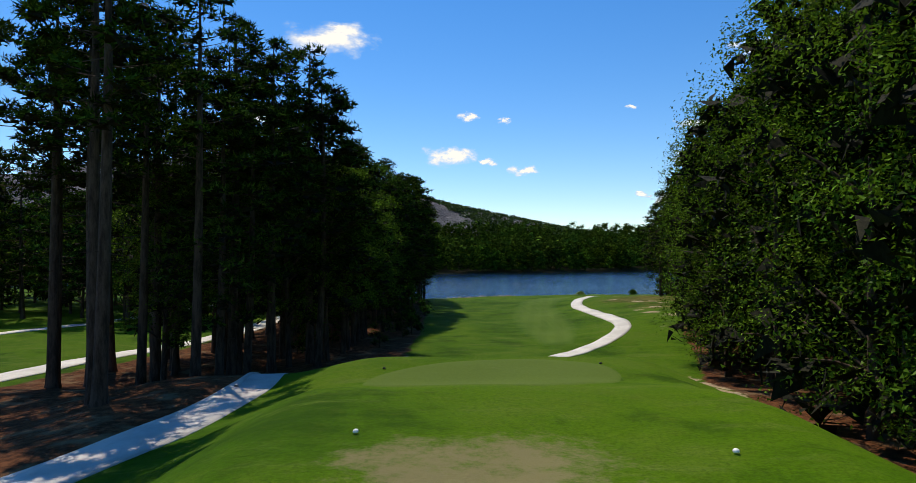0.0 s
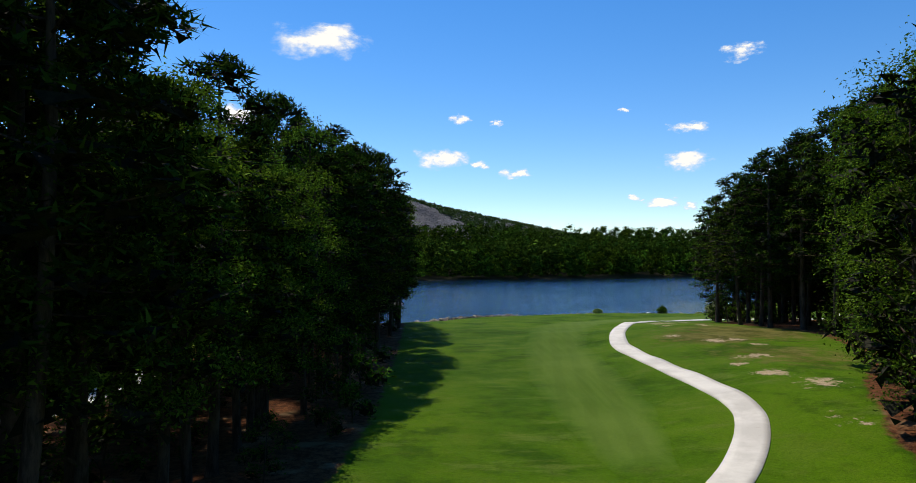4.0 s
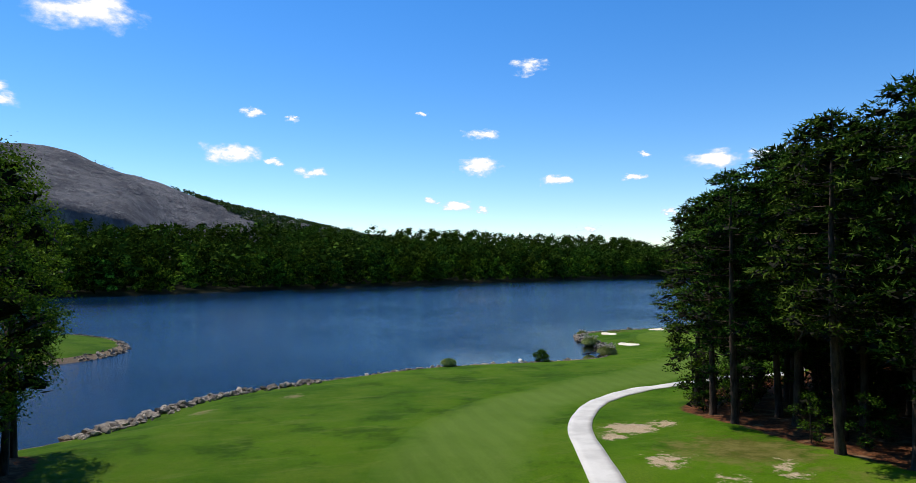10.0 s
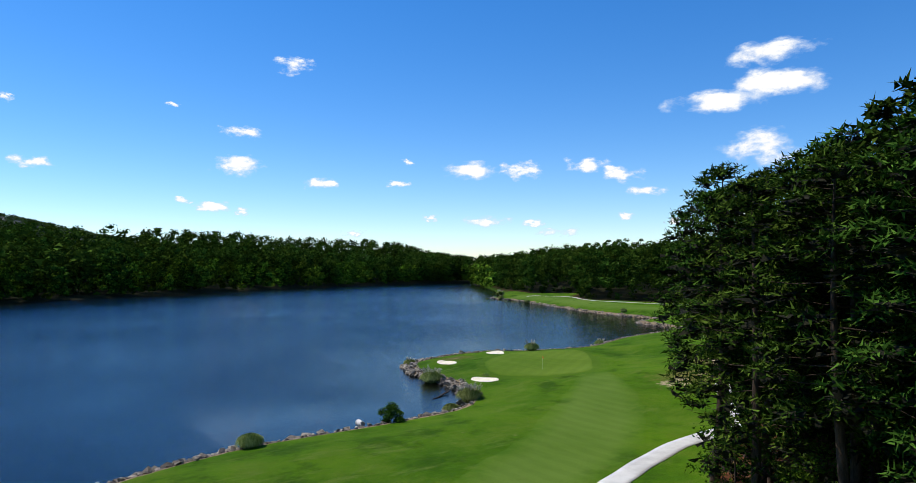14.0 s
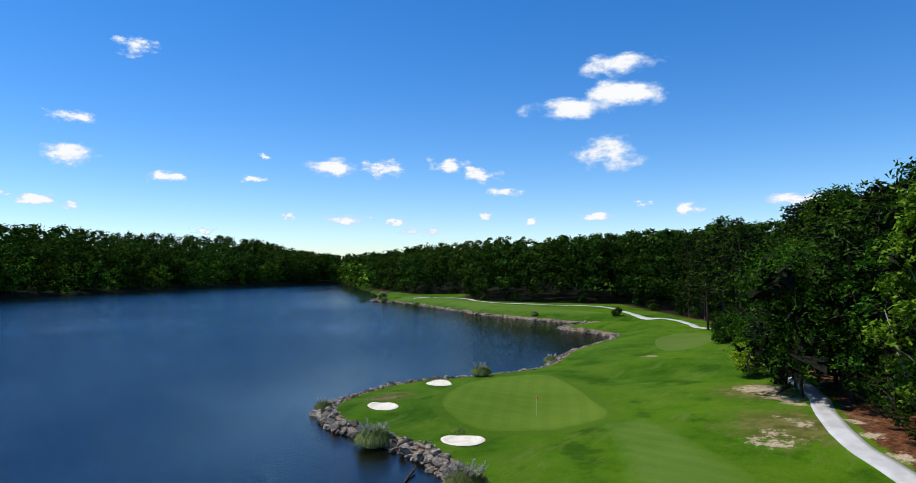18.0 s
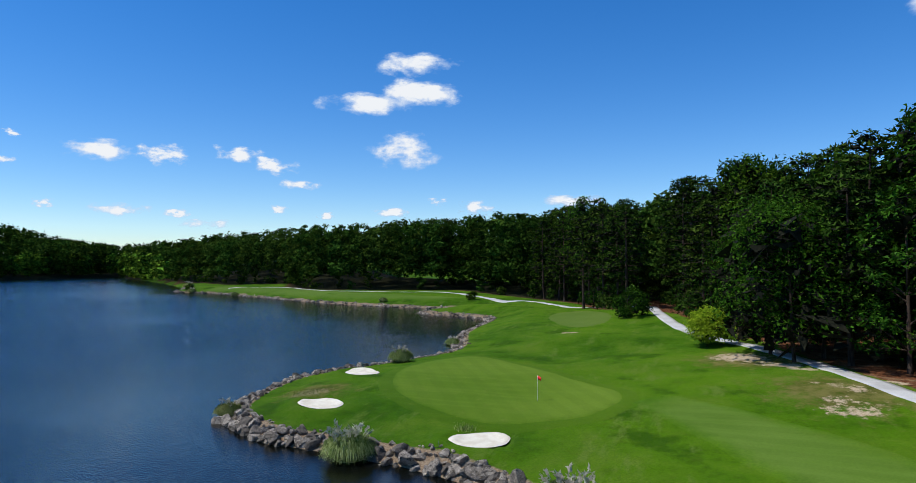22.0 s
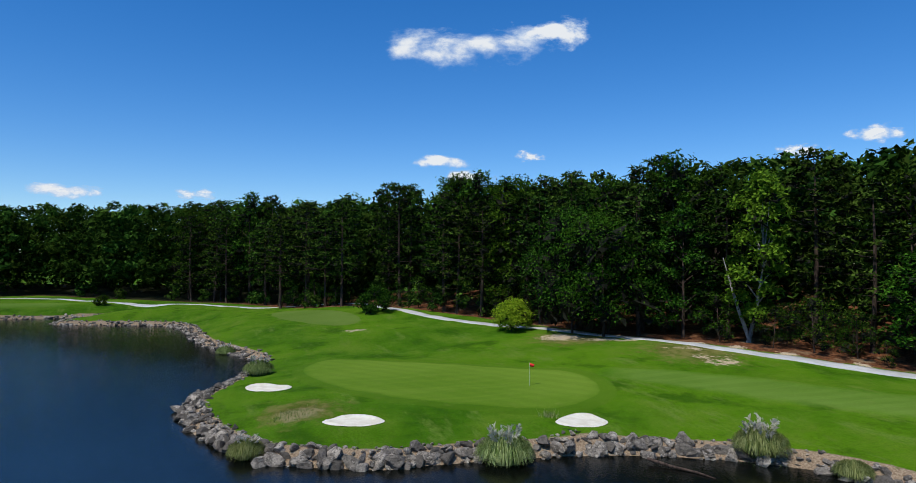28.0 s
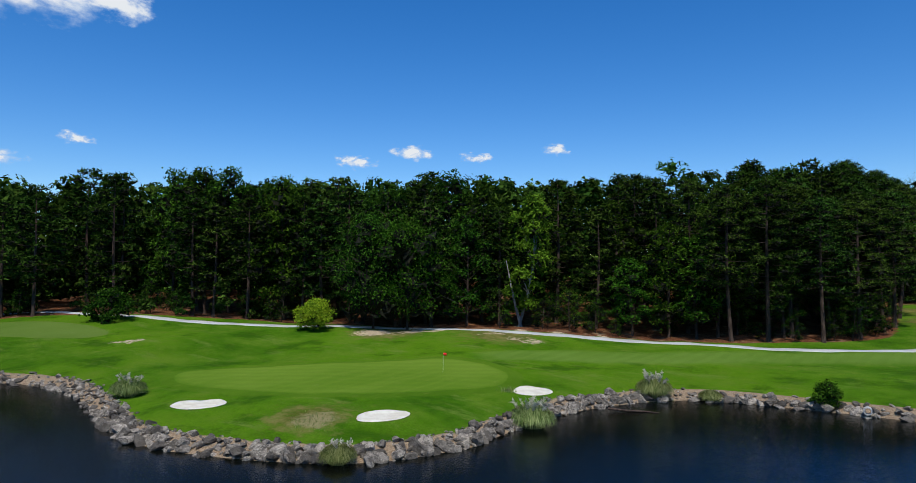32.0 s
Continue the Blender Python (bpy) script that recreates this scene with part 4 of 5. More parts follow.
for x, y, k, z in places(101, 900, -10, 20, 100, 202, WEST, 2.2, 99):
    if not off_path(x, y, 3.2) or not clear(x, y, 3.6 if k < 8 else 5.5) or (y < 104 and x < 4):
        continue
    leafy = rnd.random() < (0.12 if 136 < y < 168 and k < 6 else 0.6 if k < 7 else 0.3)
    plant((oaks_high if k < 10 else oaks_mid) if leafy else pines_near if k < 12 else pines_mid, min(x, 13.6 if y < 107 else 14.2 if y < 124 else 16.0 if y < 136 else 20.0), y, tall=west_top(x, y, k) * rnd.uniform(0.92, 1.04) * (0.93 if k < 5 else 1), z=z)
for x, y, k, z in places(102, 110, 8, 20, 106, 200, WEST, 1.0, 99):
    if clear(x, y, 2.4) and not 136 < y < 160:
        plant(saplings, x, y, rnd.uniform(0.5, 1.1), z=z)
# east wood by the tees and the copse on the bend
for x, y in ((71.1, 188.8), (69.9, 184.3), (74.4, 194.9), (69.0, 173.5), (72.0, 176.6), (69.5, 169.4), (68.8, 165.2), (71.3, 161.4), (76.4, 170), (82.2, 195.5), (79, 200.2), (85.4, 202.2), (73.5, 182)):
    plant(pines_near, x, y, tall=east_top(x, y) * rnd.uniform(0.95, 1.0))
for x, y, k, z in places(103, 2200, 40, 112, 46, 206, EAST, 0.8, 26):
    if not off_path(x, y, 3.0) or not clear(x, y, 3.4 if k < 9 else 5.0) or (73 < y < 98 and k < 1.9):
        continue
    near_tee = y < 138
    leafy = rnd.random() < (0.75 if near_tee else 0.06)
    tall = rnd.uniform(0.92, 1.03) * (26 - 0.1 * max(0, y - 90) if near_tee and k < 5 else 29 if near_tee else east_top(x, y))
    plant((oaks_near if k < 8 else oaks_mid) if leafy else pines_near if k < 8 else pines_mid, x, y, z=z, tall=tall)
for x, y, k, z in places(104, 800, 40, 104, 50, 205, EAST, 0.4, 12):
    if clear(x, y, 1.9 if y < 130 else 2.2) and off_path(x, y) and not 73 < y < 98:
        plant(saplings, x, y, rnd.uniform(0.4, 0.95) * (1.1 if y < 130 else 0.9), z=z)
# the edge of the wood where the cart path slips behind the trees
for x, y, tall in ((203.6, 257.0, 21), (200.0, 252.2, 23), (196.4, 248.8, 20), (191.0, 246.6, 22)):
    plant(pines_mid, x, y, tall=tall)
for x, y, tall in ((201.8, 254.6, 4.5), (198.0, 250.6, 5.5), (193.8, 247.4, 5.0)):
    plant(saplings, x, y, tall=tall)
# leafy young trees under the pines of the copse
for x, y, tall in ((72.6, 191.6, 5.5), (76.2, 189.4, 7.0), (80.2, 187.6, 8.5), (83.6, 185.0, 7.5), (78.4, 184.0, 6.0), (86.8, 189.4, 9.0), (75.4, 196.4, 6.5)):
    plant(saplings, x, y, tall=tall)
for x, y, tall in ((78.6, 193.0, 14), (84.4, 193.6, 15), (90.2, 197.4, 14), (89.6, 190.6, 16), (83.8, 198.4, 13), (87.4, 184.4, 16)):
    plant(oaks_high, x, y, tall=tall)
# wood beyond the lawn in the west
for x, y, k, z in places(107, 500, -80, -9, 128, 205, np.array([(-80, 128), (-9, 134), (-9, 205), (-80, 205)]), 0.5, 99):
    if clear(x, y, 6.0):
        plant(pines_mid if rnd.random() < 0.6 else oaks_mid, x, y, rnd.uniform(0.85, 1.05), z=z)
# the long wood behind the green: single trees in front, the rest as one mass
deep = []
for x, y, k, z in places(105, 12000, 98, 440, 150, 600, EAST, 0.6, 52):
    away = math.hypot(x - 90, y - 255)
    if not off_path(x, y, 2.8) or not clear(x, y, (3.7 if k < 12 else 5.0) + max(0, away - 120) * 0.010):
        continue
    if k < 12 and away < 165:
        leafy = rnd.random() < (0.36 if k < 10 else 0.2)
        plant((oaks_fresh if rnd.random() < 0.25 else oaks_mid) if leafy else pines_mid, x, y, z=z, tall=east_top(x, y) * rnd.uniform(0.86, 1.0) * (0.82 if k < 3 else 1))
    else:
        taken.append((x, y))
        deep.append((x, y, z, (east_top(x, y) - 0.9) * rnd.uniform(0.88, 1.0), 0, 0.06 if k < 12 else 0.12))
for x, y, k, z in places(106, 420, 104, 215, 195, 262, EAST, 0.3, 9):
    if clear(x, y, 1.8) and off_path(x, y, 2.2):
        plant(saplings, x, y, rnd.uniform(0.4, 1.0), z=z)
for x, y, k, z in places(109, 1500, 50, 330, 50, 330, EAST, 24, 62):
    if clear(x, y, 7.0):
        taken.append((x, y))
        deep.append((x, y, z, 24 * rnd.uniform(0.86, 1.0), 0, 0.1))
for root in (*pines_near, *pines_tall, *pines_mid, *oaks_near, *oaks_high, *oaks_mid, *oaks_fresh, *saplings):
    for part_of in (*root.children, root):
        bpy.data.objects.remove(part_of)


def far_wood(name, label, seed, spots, material, sprays=40, size=1.15, lobes=4, taper=0.0, loose=0.45):
    """Crowns far off, each of a few rounded lobes of small leaf masses, in one mesh."""
    rng = np.random.default_rng(seed)
    vs, fs, tones, o = [], [], [], 0
    for x, y, z, tall, wide, first in spots:
        began = o
        wide = wide or tall * rng.uniform(0.17, 0.23)
        low = z + tall * (first + 0.12)
        part = max(4, sprays // lobes)
        for i in range(lobes):
            k = (i + 0.5) / lobes
            w = i * 2.4 + rng.uniform(0, 1.5)
            r = wide * rng.uniform(0.48, 0.66) * (1 - taper * k)
            off = (wide - r * 0.55) * math.sqrt(max(0.04, 1 - k * k)) * rng.uniform(0.7, 1.1)
            c = np.array([x + math.cos(w) * off, y + math.sin(w) * off, low + (z + tall - r * 0.6 - low) * k])
            d = rng.normal(size=(part, 3))
            d[:, 2] = np.abs(d[:, 2]) - 0.25
            d /= np.linalg.norm(d, axis=1, keepdims=True)
            v, f = leaves(rng, c + d * r * np.array([1, 1, 0.75]) * rng.uniform(0.85, 1.08, (part, 1)), d, 3, size * 0.4, size, simple=True, loose=loose)
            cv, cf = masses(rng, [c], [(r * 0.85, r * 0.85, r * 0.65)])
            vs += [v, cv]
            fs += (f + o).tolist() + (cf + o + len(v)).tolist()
            o += len(v) + len(cv)
        if first > 0.25:
            r = 0.011 * tall
            tv, tf = tube([(x, y, z - 0.3), (x, y, z + tall * 0.7)], [r, r * 0.6], 4)
            vs.append(np.array(tv))
            fs += [tuple(i + o for i in q) for q in tf]
            o += len(tv)
        tones.append(np.full(o - began, rng.uniform()))
    ob = linked(name, np.concatenate(vs), fs, material)
    give(ob, "tone", np.concatenate(tones))
    return tagged(ob, label, "forest", kind="stuff")


far_wood("pine_wood", "dense dark pine wood behind the front trees", 70, deep, MAT_FAR, 168, 0.56, 8, 0.25)
far_wood("undergrowth", "low dark green undergrowth along the wood's edge", 76, [(x, y, z, rnd.uniform(3, 7), rnd.uniform(1.6, 2.8), 0.0) for x, y, k, z in places(108, 2600, 150, 420, 215, 590, EAST, 0.5, 6)], MAT_FAR, 52, 0.36)
far_wood("undergrowth", "dark young trees deep inside the wood", 77, [(x, y, z, rnd.uniform(6, 11), rnd.uniform(2.4, 3.8), 0.0) for x, y, k, z in places(110, 1900, 60, 330, 40, 330, EAST, 16, 62)], MAT_FAR, 28, 0.6)


def far_spots(seed, count, gap, test, tall):
    r = random.Random(seed)
    cells, out = set(), []
    xs, ys = np.array([r.uniform(-420, 760) for _ in range(count)]), np.array([r.uniform(430, 1000) for _ in range(count)])
    d, z = -inside_by(SHORE, xs, ys), height(xs, ys, False)
    for x, y, k, g in zip(xs, ys, d, z):
        cell = (int(x / gap), int(y / gap))
        if test(x, y, k) and cell not in cells:
            cells.add(cell)
            t = r.uniform(*tall)
            out.append((x, y, g, t, t * r.uniform(0.24, 0.36), -0.06))
    return out


far_wood("far_forest", "dark green pine forest rising behind the lake", 71, far_spots(72, 9000, 8.5, lambda x, y, k: 7 < k < 120 and y > 440 and (y > 600 or x < 250), (25, 30)), MAT_FAR, 72, 0.8, 6)
far_wood("far_forest", "bright green spring trees along the far shore", 73, far_spots(74, 12000, 7.0, lambda x, y, k: 0.5 < k < 16 and y > 440 and (y > 600 or x < 250), (12, 23)), MAT_FAR_BRIGHT, 120, 0.62, 5, 0.0, 0.2)
far_wood("far_forest", "bright green trees on the wooded point", 75, [(x, y, level(x, y), 20, 4.5, 0) for x, y in ((402, 590), (408, 596), (414, 600), (396, 580), (388, 568), (420, 606), (410, 588), (425, 618), (380, 556), (372, 545), (362, 532), (430, 628), (440, 640), (452, 655))], MAT_FAR_BRIGHT)

# ---- rocks along the bank ----
def rock_mesh(seed, fine):
    """An angular boulder about a metre across, cut by flat faces."""
    bm = bmesh.new()
    bmesh.ops.create_icosphere(bm, subdivisions=fine, radius=0.5)
    r = random.Random(seed)
    cuts = [(Vector((r.gauss(0, 1), r.gauss(0, 1), r.gauss(0, 1))).normalized(), r.uniform(0.17, 0.36)) for _ in range(8)]
    for v in bm.verts:
        for n, k in cuts:
            over = v.co.dot(n) - k
            if over > 0:
                v.co -= n * over * 0.98
        v.co += v.co.normalized() * noise.noise(v.co * 3 + Vector((seed, 0, 0))) * 0.06
        v.co.x *= 1.25
        v.co.z *= 0.8
    me = bpy.data.meshes.new("rock")
    bm.to_mesh(me)
    bm.free()
    me.materials.append(MAT_ROCK)
    return me


rock_meshes = [rock_mesh(s, 2) for s in range(8)]
coarse = [rock_mesh(s + 20, 1) for s in range(6)]
rock_r = random.Random(8)


def along_shore(a, b, step):
    """Places along the water's edge, from near place a to near place b, with the way inland."""
    i = int(np.argmin(((SHORE - a) ** 2).sum(1)))
    j = int(np.argmin(((SHORE - b) ** 2).sum(1)))
    p = SHORE[i : j + 1]
    s = np.r_[0, np.cumsum(np.linalg.norm(np.diff(p, axis=0), axis=1))]
    out, side = [], 0
    for u in np.arange(0, s[-1], step):
        x, y = np.interp(u, s, p[:, 0]), np.interp(u, s, p[:, 1])
        x2, y2 = np.interp(u + 0.3, s, p[:, 0]), np.interp(u + 0.3, s, p[:, 1])
        t = np.array([x2 - x, y2 - y])
        t /= np.linalg.norm(t) + 1e-9
        n = np.array([t[1], -t[0]])
        side = side or (1 if inside_by(SHORE, x + n[0], y + n[1])[0] < 0 else -1)
        n = n * side
        out.append((x, y, n[0], n[1]))
    return out


def bank_rocks(a, b, step, rows, big):
    raw = list(loose_rocks(a, b, step, rows, big))
    q = np.array(raw)
    ground_z = np.maximum(height(q[:, 0], q[:, 1]), -0.3)
    return [(x, y, z + 0.12 * s, s) for (x, y, s), z in zip(raw, ground_z.tolist())]


def loose_rocks(a, b, step, rows, big):
    for x, y, nx_, ny_ in along_shore(a, b, step):
        for inland, size in rows:
            if rock_r.random() < 0.14:
                continue
            q = inland + rock_r.uniform(-0.35, 0.35)
            px, py = x + nx_ * q + rock_r.uniform(-0.3, 0.3), y + ny_ * q + rock_r.uniform(-0.3, 0.3)
            s = size * big * rock_r.uniform(0.55, 1.35)
            yield px, py, s


def lay_single(spots, parent):
    for x, y, z, s in spots:
        ob = new("rock", rock_meshes[rock_r.randrange(8)])
        ob.parent = parent
        ob.matrix_basis = pose(x, y, z, rock_r.uniform(-25, 25), rock_r.uniform(-25, 25), rock_r.uniform(0, 360)) @ Matrix.Diagonal((s, s * rock_r.uniform(0.75, 1.1), s * rock_r.uniform(0.7, 1.1), 1))


def lay_joined(name, label, spots):
    vs, fs = [], []
    for x, y, z, s in spots:
        me = coarse[rock_r.randrange(6)]
        m = pose(x, y, z, rock_r.uniform(-25, 25), rock_r.uniform(-25, 25), rock_r.uniform(0, 360)) @ Matrix.Diagonal((s, s, s * 0.9, 1))
        o = len(vs)
        vs += [tuple(m @ v.co) for v in me.vertices]
        fs += [tuple(i + o for i in p.vertices) for p in me.polygons]
    tagged(linked(name, vs, fs, MAT_ROCK), label, "rocks", kind="stuff")


point_bank = tagged(new("rock_bank"), "piled grey angular boulders round the green's point", "rocks")
lay_single(list(bank_rocks((90, 240), (132, 271), 0.66, ((0.3, 1.2), (0.85, 1.1), (1.4, 0.75)), 1.0))[:300], point_bank)
lay_joined("bank_stones", "small grey stones between the boulders", bank_rocks((88, 239), (147, 267), 0.34, ((0.3, 0.5), (1.0, 0.45), (1.7, 0.32)), 1.0))
lay_joined("rock_bank", "broad bank of grey rocks along the lake's edge", bank_rocks((17, 208.8), (41.5, 230.5), 0.62, ((0.0, 1.4), (0.8, 1.3), (1.6, 1.15), (2.4, 0.9), (3.0, 0.5)), 1.1))
lay_joined("rock_bank", "thin line of grey rocks below the fairway", bank_rocks((41.5, 230.5), (88.8, 238.2), 0.6, ((0.0, 1.3), (0.6, 1.0), (1.2, 0.6)), 1.0))
lay_joined("rock_bank", "tumbled pale rocks round the small cove", bank_rocks((132, 271), (231, 289), 0.62, ((-0.2, 1.0), (0.6, 0.9), (1.5, 0.6)), 1.0))
lay_joined("rock_bank", "distant line of rocks along the far fairway", bank_rocks((231, 289), (318, 476), 1.1, ((0, 1.1), (0.8, 0.8)), 1.1))
lay_joined("rock_bank", "rocks round the grassy spit", bank_rocks((-12, 306), (7, 263), 0.7, ((0, 0.9), (0.7, 0.8), (1.5, 0.6)), 1.0))


# ---- pampas grass ----
def pampas(seed, plumes):
    rng = np.random.default_rng(seed)
    root = new("pampas_grass")
    n = 2600
    w, reach = rng.uniform(0, 6.283, n), rng.uniform(0.02, 1.0, n) ** 0.55
    top = rng.uniform(0.85, 1.25, n) * np.sqrt(1.3 - 0.75 * reach**2)
    v = []
    for a, r, t in zip(w, reach, top):
        d = np.array([math.cos(a), math.sin(a), 0])
        e = np.array([-d[1], d[0], 0]) * 0.014
        b0, b1, b2, b3 = d * 0.45 * r, d * 0.8 * r + (0, 0, t * 0.6), d * 1.02 * r + (0, 0, t * 0.88), d * 1.22 * r + (0, 0, t * rng.uniform(0.3, 0.8) * (1.15 - 0.4 * r))
        v += [b0 - e, b0 + e, b1 + e, b1 - e, b2 + e * 0.7, b2 - e * 0.7, b3, b3]
    f = []
    for i in range(n):
        o = i * 8
        f += [(o, o + 1, o + 2, o + 3), (o + 3, o + 2, o + 4, o + 5), (o + 5, o + 4, o + 6)]
    linked("blades", np.array(v), f, MAT_REED, root)
    if plumes:
        pv = []
        for k in range(plumes):
            a, r = rng.uniform(0, 6.283), rng.uniform(0.1, 0.8)
            d = np.array([math.cos(a) * r, math.sin(a) * r, 0])
            base = d * 0.8 + (0, 0, rng.uniform(0.9, 1.2))
            way = np.array([d[0] * 0.35, d[1] * 0.35, 0.32])
            for j in range(16):
                q = base + way * rng.uniform(0, 1) + rng.normal(size=3) * 0.03
                e = rng.normal(size=3) * 0.018
                pv += [q - e, q + e, q + way * 0.3 + rng.normal(size=3) * 0.07, q + way * 0.26]
        linked("plumes", np.array(pv), np.arange(len(pv)).reshape(-1, 4), MAT_PLUME, root)
    return tagged(root, "arching clump of grey-green pampas grass on the bank", "pampas grass", "pampas clumps by the lake")


clump_a, clump_b, clump_c = pampas(81, 22), pampas(82, 10), pampas(83, 0)
for kind, x, y, s in (
    (clump_a, 97.7, 255.2, 1.75), (clump_a, 92.0, 239.8, 1.65), (clump_c, 62.0, 235.6, 1.2), (clump_b, 104.4, 270.4, 1.15),
    (clump_b, 131.6, 267.4, 1.5), (clump_b, 155.8, 269.8, 1.25), (clump_c, 227.6, 291.8, 1.6), (clump_c, 236.0, 322.5, 1.3), (clump_b, 290, 446, 2.4), (clump_b, 281, 436, 1.8), (clump_c, 268, 403, 1.6), (clump_c, 87.3, 237.6, 1.05),
):
    made = copy_thing(kind, pose(x, y, level(x, y) - 0.1, 0, 0, x * 37))
    made.scale = (s, s, s * 0.92)
for root in (clump_a, clump_b, clump_c):
    for part_of in (*root.children, root):
        bpy.data.objects.remove(part_of)


# ---- golf things ----
def flagstick(x, y):
    root = new("flagstick")
    root.matrix_basis = pose(x, y, level(x, y) + 0.06)
    v, f = tube([(0, 0, -0.1), (0, 0, 0.9), (0, 0, 2.0)], [0.009, 0.008, 0.007], 8)
    pole = linked("pole", v, f, MAT_WHITE, root, True)
    v, f = tube([(0, 0, 1.995), (0, 0, 2.01), (0, 0, 2.025)], [0.009, 0.012, 0.004], 8)
    linked("tip", v, f, MAT_WHITE, pole, True)
    fv = [(-0.005 - 0.2 * i / 6 + 0.03 * math.sin(i * 1.1), -0.01 - 0.34 * i / 6, 1.99 - 0.28 * j - 0.08 * i / 6) for i in range(7) for j in range(2)]
    linked("flag", fv, [(2 * i, 2 * i + 2, 2 * i + 3, 2 * i + 1) for i in range(6)], MAT_RED, root, True).modifiers.new("thickness", "SOLIDIFY").thickness = 0.008
    v, f = tube([(0, 0, -0.06), (0, 0, 0.004)], [0.054, 0.054], 16)
    linked("cup", v, f, MAT_BLACK, root, True)
    return tagged(root, "white flagstick with a red flag in the green", "flag")


flagstick(111.8, 245.9)


def tee_marker(x, y, material, label):
    bm = bmesh.new()
    bmesh.ops.create_uvsphere(bm, u_segments=12, v_segments=8, radius=0.085)
    for v in bm.verts:
        v.co.z = max(v.co.z, -0.045) * 0.85
    me = bpy.data.meshes.new("tee_marker")
    bm.to_mesh(me)
    bm.free()
    me.materials.append(material)
    ob = new("tee_marker", me)
    ob.matrix_basis = pose(x, y, level(x, y) + 0.075)
    tagged(ob, label, "tee marker", "tee markers")


tee_marker(22.9, 60.8, MAT_WHITE, "round white tee marker on the worn tee"), tee_marker(32.7, 59.4, MAT_WHITE, "round white tee marker on the worn tee")
tee_marker(21.8, 77.3, MAT_BLACK, "small dark tee marker on the raised tee"), tee_marker(33.2, 77.2, MAT_BLACK, "small dark tee marker on the raised tee")

# ---- small things on the bank and by the green ----
def bent_pole(name, points, radii, material, label, category):
    v, f = tube(points, radii, 8)
    return tagged(linked(name, v, f, material, None, True), label, category)


bent_pole("dead_log", [(94.2, 246.9, 0.25), (92.8, 246.3, 0.12), (91.4, 245.5, 0.06), (90.2, 245.2, 0.02)], [0.11, 0.1, 0.08, 0.04], MAT_BARK, "dead dark log lying half in the water", "log")
for k, (x, y) in enumerate(((91.9, 239.4), (92.3, 238.7), (91.6, 238.2))):
    z = level(x, y)
    bent_pole("dead_branch", [(x, y, z - 0.05), (x + 0.3, y + 0.2 * k, z + 0.5), (x + 0.9, y + 0.3 - 0.3 * k, z + 0.85)], [0.035, 0.025, 0.01], MAT_BARK_PALE, "bleached dead branch beside the pampas grass", "branch")


def rake(x, y, turn):
    root = new("bunker_rake")
    root.matrix_basis = pose(x, y, level(x, y) + 0.08, 0, 0, turn)
    v, f = tube([(0, 0, 0.02), (0.85, 0, 0.04), (1.7, 0, 0.03)], [0.018, 0.016, 0.016], 8)
    linked("handle", v, f, MAT_BLACK, root, True)
    v, f = tube([(0, -0.3, 0.02), (0, 0, 0.03), (0, 0.3, 0.02)], [0.022, 0.022, 0.022], 6)
    head = linked("head", v, f, MAT_BLACK, root, True)
    for i in range(9):
        v, f = tube([(0, -0.28 + 0.07 * i, 0.02), (0.02, -0.28 + 0.07 * i, -0.07)], [0.008, 0.004], 5)
        linked("tine", v, f, MAT_BLACK, head)
    tagged(root, "dark bunker rake lying on the grass by the sand", "rake")


rake(98.6, 249.2, 25)


def drain_pipe(x, y, turn):
    """A short concrete pipe end that opens towards the lake."""
    bm = bmesh.new()
    rings = []
    for r, px in ((0.26, 0.9), (0.26, 0.0), (0.33, 0.0), (0.33, 0.9)):
        rings.append([bm.verts.new((px, r * math.cos(i * math.pi / 10), r * math.sin(i * math.pi / 10))) for i in range(20)])
    for a, b in zip(rings, rings[1:]):
        for i in range(20):
            bm.faces.new((a[i], a[(i + 1) % 20], b[(i + 1) % 20], b[i]))
    me = bpy.data.meshes.new("drain_pipe")
    bm.to_mesh(me)
    bm.free()
    me.materials.append(MAT_CONCRETE)
    ob = new("drain_pipe", me)
    ob.matrix_basis = pose(x, y, 0.62, 0, 4, turn)
    tagged(ob, "short pale concrete drain pipe end in the rocky bank", "pipe")


drain_pipe(74.8, 238.0, -92)
for x, y, tall, label in ((78.0, 235.9, 1.9, "rounded dark green shrub among the bank rocks"), (239.5, 296, 2.2, "low dark shrub beside the far path"), (284, 440, 2.6, "rounded shrub on the far rocky point")):
    made = make_tree("round_shrub", label, "shrub", *broadleaf(int(x), tall, 0.02, tall * 0.72, 500, 7, 0.09, 10), MAT_BARK, MAT_LEAF)
    made.matrix_basis = pose(x, y, level(x, y) - 0.05)
weed_r = np.random.default_rng(77)


